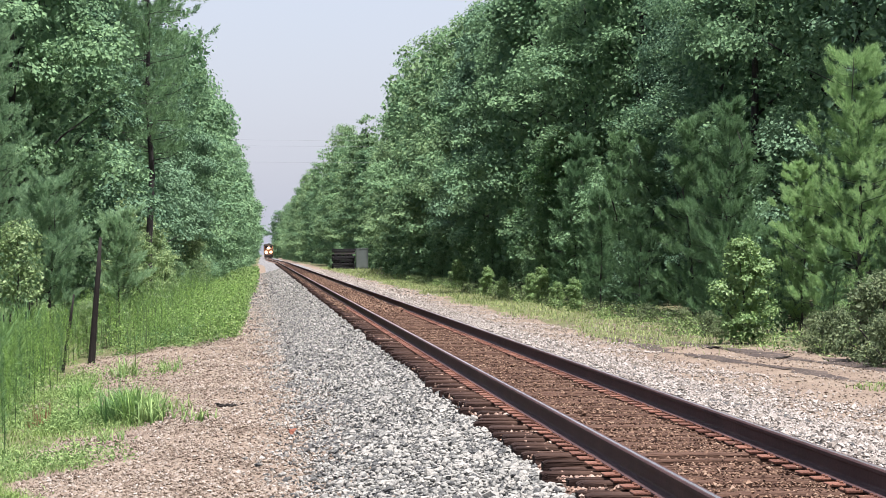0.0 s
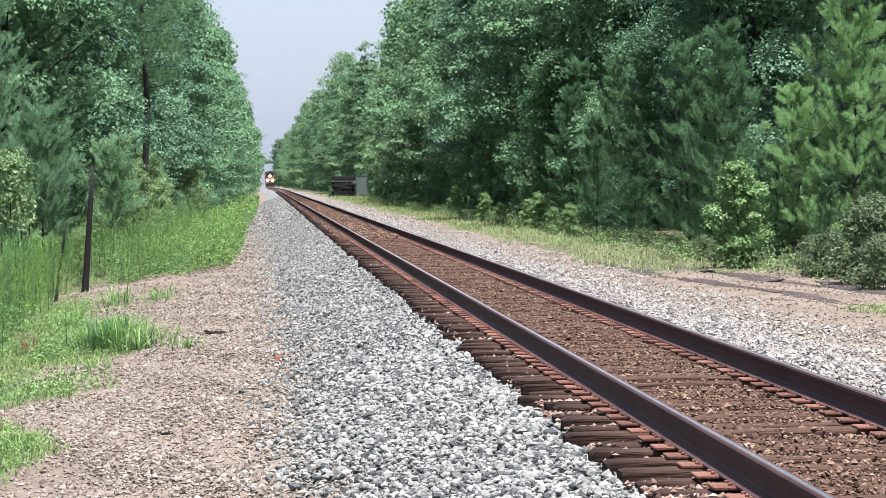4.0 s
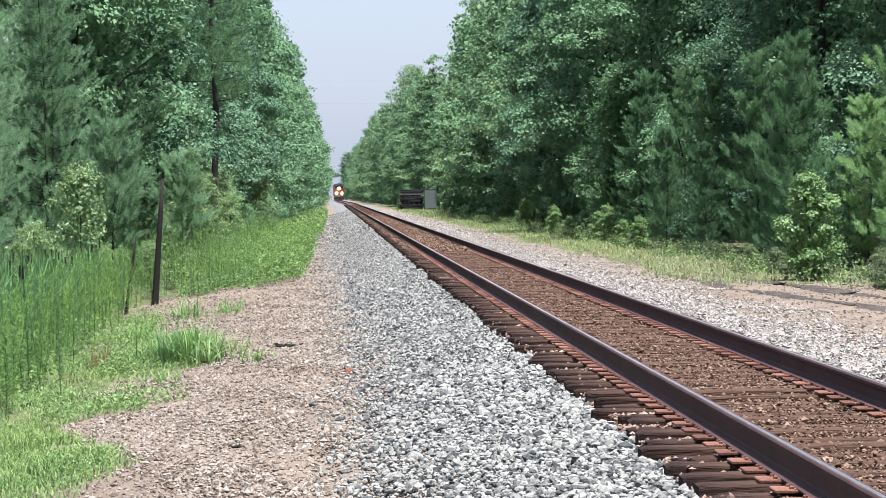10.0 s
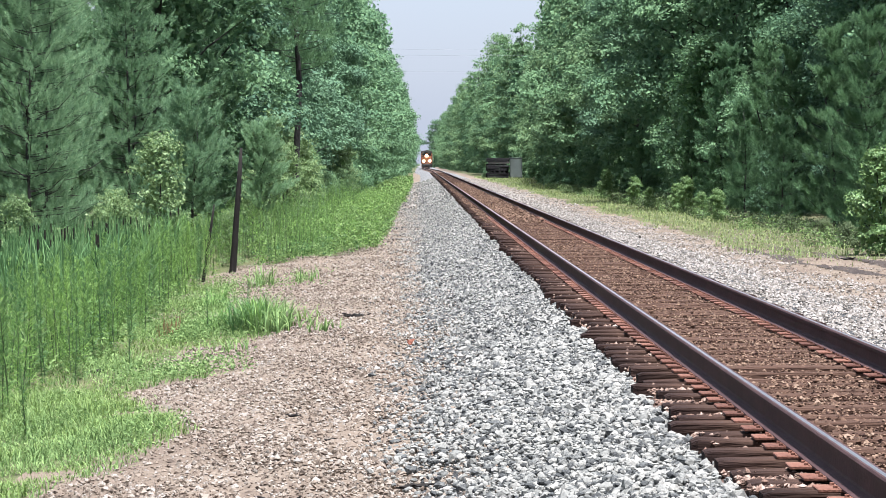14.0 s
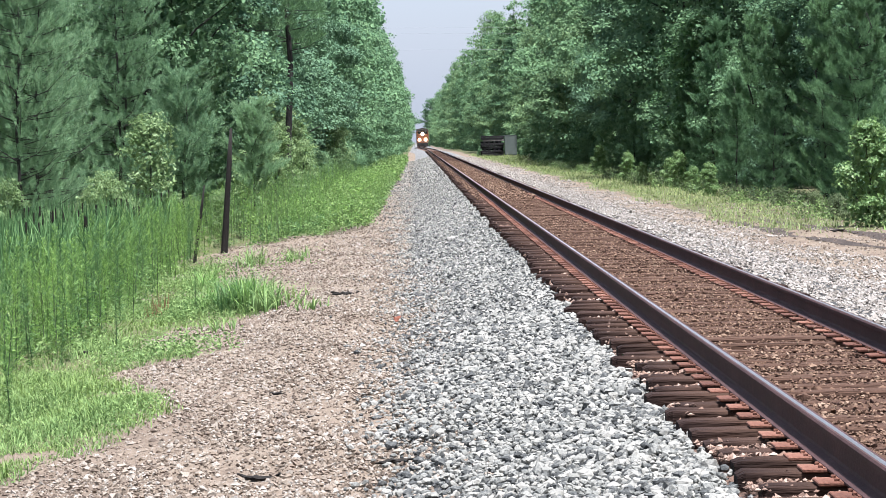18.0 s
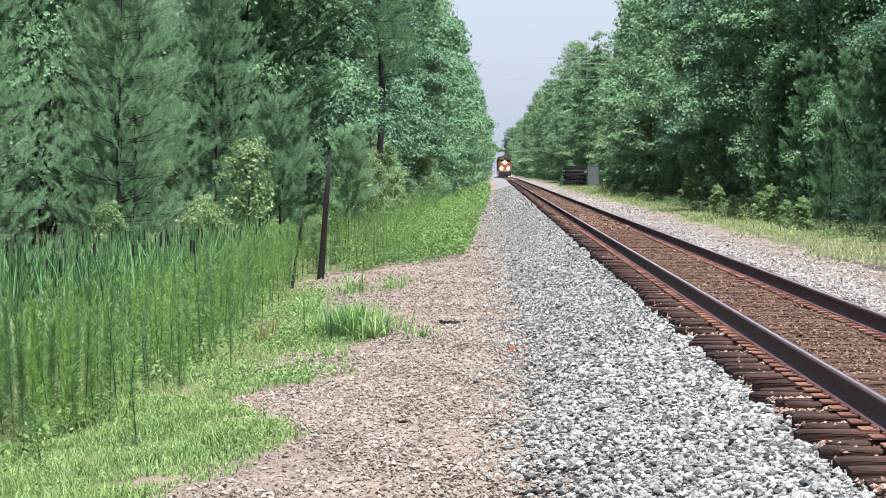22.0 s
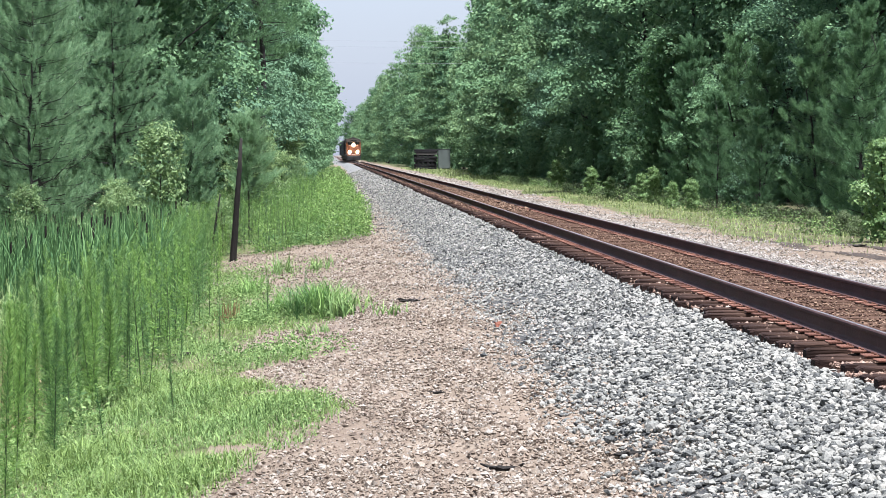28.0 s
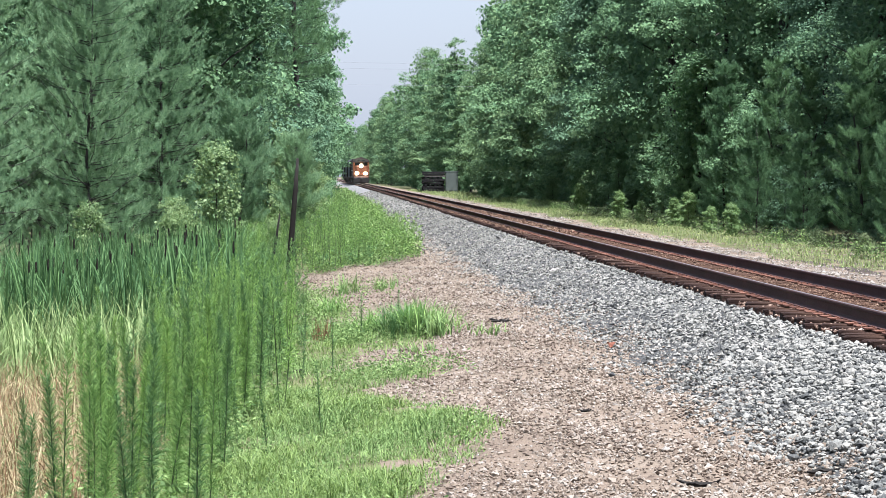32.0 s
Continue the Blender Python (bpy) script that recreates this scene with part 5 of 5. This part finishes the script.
def build_train():
    orange = material("orange_enamel", [(0.3, (0.150, 0.058, 0.030)), (0.7, (0.215, 0.086, 0.046))], 0.8, 12, 0.45, 0.05)
    black = material("black_enamel", [(0.3, (0.015, 0.014, 0.014)), (0.7, (0.035, 0.032, 0.03))], 1, 12, 0.5, 0.05)
    dark = material("grimy_dark_steel", [(0.3, (0.02, 0.018, 0.017)), (0.7, (0.06, 0.05, 0.045))], 1, 12, 0.8, 0.2)
    white = plain("white_enamel", (0.75, 0.74, 0.7), 0.5)
    glass = plain("dark_cab_glass", (0.01, 0.012, 0.014), 0.08)
    lamp = plain("lit_headlight", (1.0, 0.86, 0.55), 0.3, 0, 40.0)
    car_grey = material("grey_hopper_paint", [(0.3, (0.10, 0.115, 0.13)), (0.7, (0.16, 0.18, 0.20))], 0.7, 10, 0.7, 0.1)
    loco = new("locomotive")
    tagged(loco, "orange and black diesel freight locomotive with three lit headlights", "locomotive")
    H = -RAIL_TOP
    part("frame", box(-1.5, 1.5, 0.6, 21.5, 1.05, 1.45, 0.03), dark, loco)
    part("pilot", box(-1.4, 1.4, 0.0, 0.6, 0.15, 1.1, 0.06), black, loco, "black snowplough pilot")
    part("nose", box(-0.95, 0.95, 0.9, 2.6, 1.45, 3.3, 0.12), orange, loco)
    cab = part("cab", box(-1.52, 1.52, 2.5, 5.2, 1.45, 4.0, 0.1), orange, loco)
    def arched(x, y0, y1, z0, z1, k=10):
        """A roof with an arched section, its ends closed."""
        bm = bmesh.new()
        ends = []
        for y in (y0, y1):
            arc = [(x * math.cos(a), z0 + (z1 - z0) * math.sin(a) ** 0.75) for a in [math.pi * i / k for i in range(k + 1)]]
            ends.append([bm.verts.new((px, y, pz)) for px, pz in arc])
        for i in range(k):
            bm.faces.new((ends[0][i], ends[0][i + 1], ends[1][i + 1], ends[1][i]))
        bm.faces.new(ends[0][::-1])
        bm.faces.new(ends[1])
        bm.faces.new((ends[0][0], ends[1][0], ends[1][-1], ends[0][-1]))
        bmesh.ops.recalc_face_normals(bm, faces=bm.faces)
        return bm

    part("cab_roof", arched(1.56, 2.2, 5.3, 3.98, 4.78), black, loco, "black arched cab roof")
    part("coupler", box(-0.16, 0.16, -0.45, 0.1, 0.75, 1.05, 0.04), dark, loco)
    part("anticlimber", box(-1.35, 1.35, 0.35, 0.75, 1.1, 1.4, 0.05), orange, loco)
    for s in (-1, 1):
        part("windscreen", box(s * 0.72 - 0.5, s * 0.72 + 0.5, 2.46, 2.5, 3.35, 3.95, 0.02), glass, cab, "dark cab window")
    part("cab_side", box(-1.545, 1.545, 3.0, 5.0, 1.6, 3.9, 0.02), car_grey, loco, "pale grey side panel")
    part("hood", box(-1.15, 1.15, 5.2, 20.8, 1.45, 4.5, 0.1), orange, loco)
    part("radiator", box(-1.5, 1.5, 15.5, 20.2, 3.6, 4.7, 0.1), black, loco)
    part("side_stripe", box(-1.165, 1.165, 5.3, 14.8, 3.4, 4.3, 0.0), black, loco)
    part("number_board", box(-0.62, 0.62, 2.14, 2.22, 4.12, 4.36, 0.02), glass, loco)
    part("air_horn", box(-0.3, 0.3, 3.3, 3.6, 4.76, 4.92, 0.04), dark, loco)
    # lamp discs oversized, their shape taking in the glare around each light
    for x, z, rad in ((-0.8, 1.9, 0.27), (0.8, 1.9, 0.27), (0.0, 3.3, 0.3)):
        y = 0.86
        bm = cyl_bm(bmesh.new(), (x, y + 0.2, z), (x, y - 0.05, z), rad, rad, 16)
        part("headlight", bm, lamp, loco, "lit headlight")
    for s in (-1, 1):
        part("handrail", cyl_bm(bmesh.new(), (s * 1.48, 0.7, 2.45), (s * 1.48, 20.8, 2.45), 0.025, 0.025, 6), white, loco)
        part("step", box(s * 1.3 - .2, s * 1.3 + .2, 0.1, 0.7, 0.35, 0.45), dark, loco)

    def bogie(parent, y, n=3):
        b = part("bogie", box(-1.1, 1.1, y - 2.2, y + 2.2, 0.35, 0.85, 0.05), dark, parent)
        for k in range(n):
            yy = y + (k - (n - 1) / 2) * 1.7
            for s in (-1, 1):
                part("wheel", cyl_bm(bmesh.new(), (s * 0.68, yy, 0.5), (s * 0.82, yy, 0.5), 0.5, 0.48, 20), dark, b)
    bogie(loco, 4.2)
    bogie(loco, 17.8)
    part("fuel_tank", box(-1.2, 1.2, 7.6, 14.2, 0.35, 1.05, 0.1), dark, loco)
    cars = []
    for k in range(7):
        c = new("hopper_car" if k % 3 else "box_car")
        paint = (black, car_grey, black, car_grey)[k % 4]
        tagged(c, "dark covered freight car behind the locomotive" if k % 4 == 0 else "grey covered hopper car of the freight train", "freight car", "freight train")
        part("body", box(-1.5, 1.5, 0.8, 15.6, 1.2, 4.55, 0.15), paint, c)
        part("roof", box(-1.3, 1.3, 0.8, 15.6, 4.5, 4.7, 0.1), paint, c)
        part("underframe", box(-1.3, 1.3, 0.3, 16.1, 0.95, 1.25, 0.03), dark, c)
        for j in range(8):
            for s in (-1, 1):
                part("rib", box(s * 1.53 - .04, s * 1.53 + .04, 1.2 + j * 2.0, 1.32 + j * 2.0, 1.25, 4.4), paint, c)
        bogie(c, 2.6, 2)
        bogie(c, 13.8, 2)
        cars.append(c)
    return loco, cars


def build_wires():
    for k, (z, s) in enumerate(((13.9, 0.9), (13.3, 0.9), (11.6, 1.0))):
        cu = bpy.data.curves.new("power_line", "CURVE")
        cu.dimensions, cu.bevel_depth = "3D", 0.009
        sp = cu.splines.new("POLY")
        sp.points.add(20)
        for i in range(21):
            u = i / 20
            sp.points[i].co = (-45 + 90 * u, 262 + 10 * u + k * 0.6, z + 2.4 * s * (u - .62) ** 2, 1)
        ob = new("power_line", cu)
        cu.materials.append(plain("aluminium_wire", (0.22, 0.23, 0.24), 0.6, 0.2))
        tagged(ob, "thin overhead wire crossing high over the track", "power line", "overhead wires")


def motions():
    speed, start = 11.8, 843.0
    trains = [(loco, 0.0)] + [(c, 22.2 + 16.8 * k) for k, c in enumerate(cars)]
    for ob, back in trains:
        rows = []
        for t in (0, 4, 8, 12, 16, 20, 24, 28, 32):
            y = start - speed * t + back
            dx = float(track_x(y + 8) - track_x(y))
            rows.append((t, pose(float(track_x(y)), y, RAIL_TOP, 0, 0, -math.degrees(math.atan2(dx, 8)))))
        walk(ob, rows)


build_ground()
build_trees()
build_edge_plants()
build_weeds()
build_snag()
build_debris()
build_ruts()
build_tie_stack()
build_wires()
loco, cars = build_train()
build_track()
build_stones()
motions()
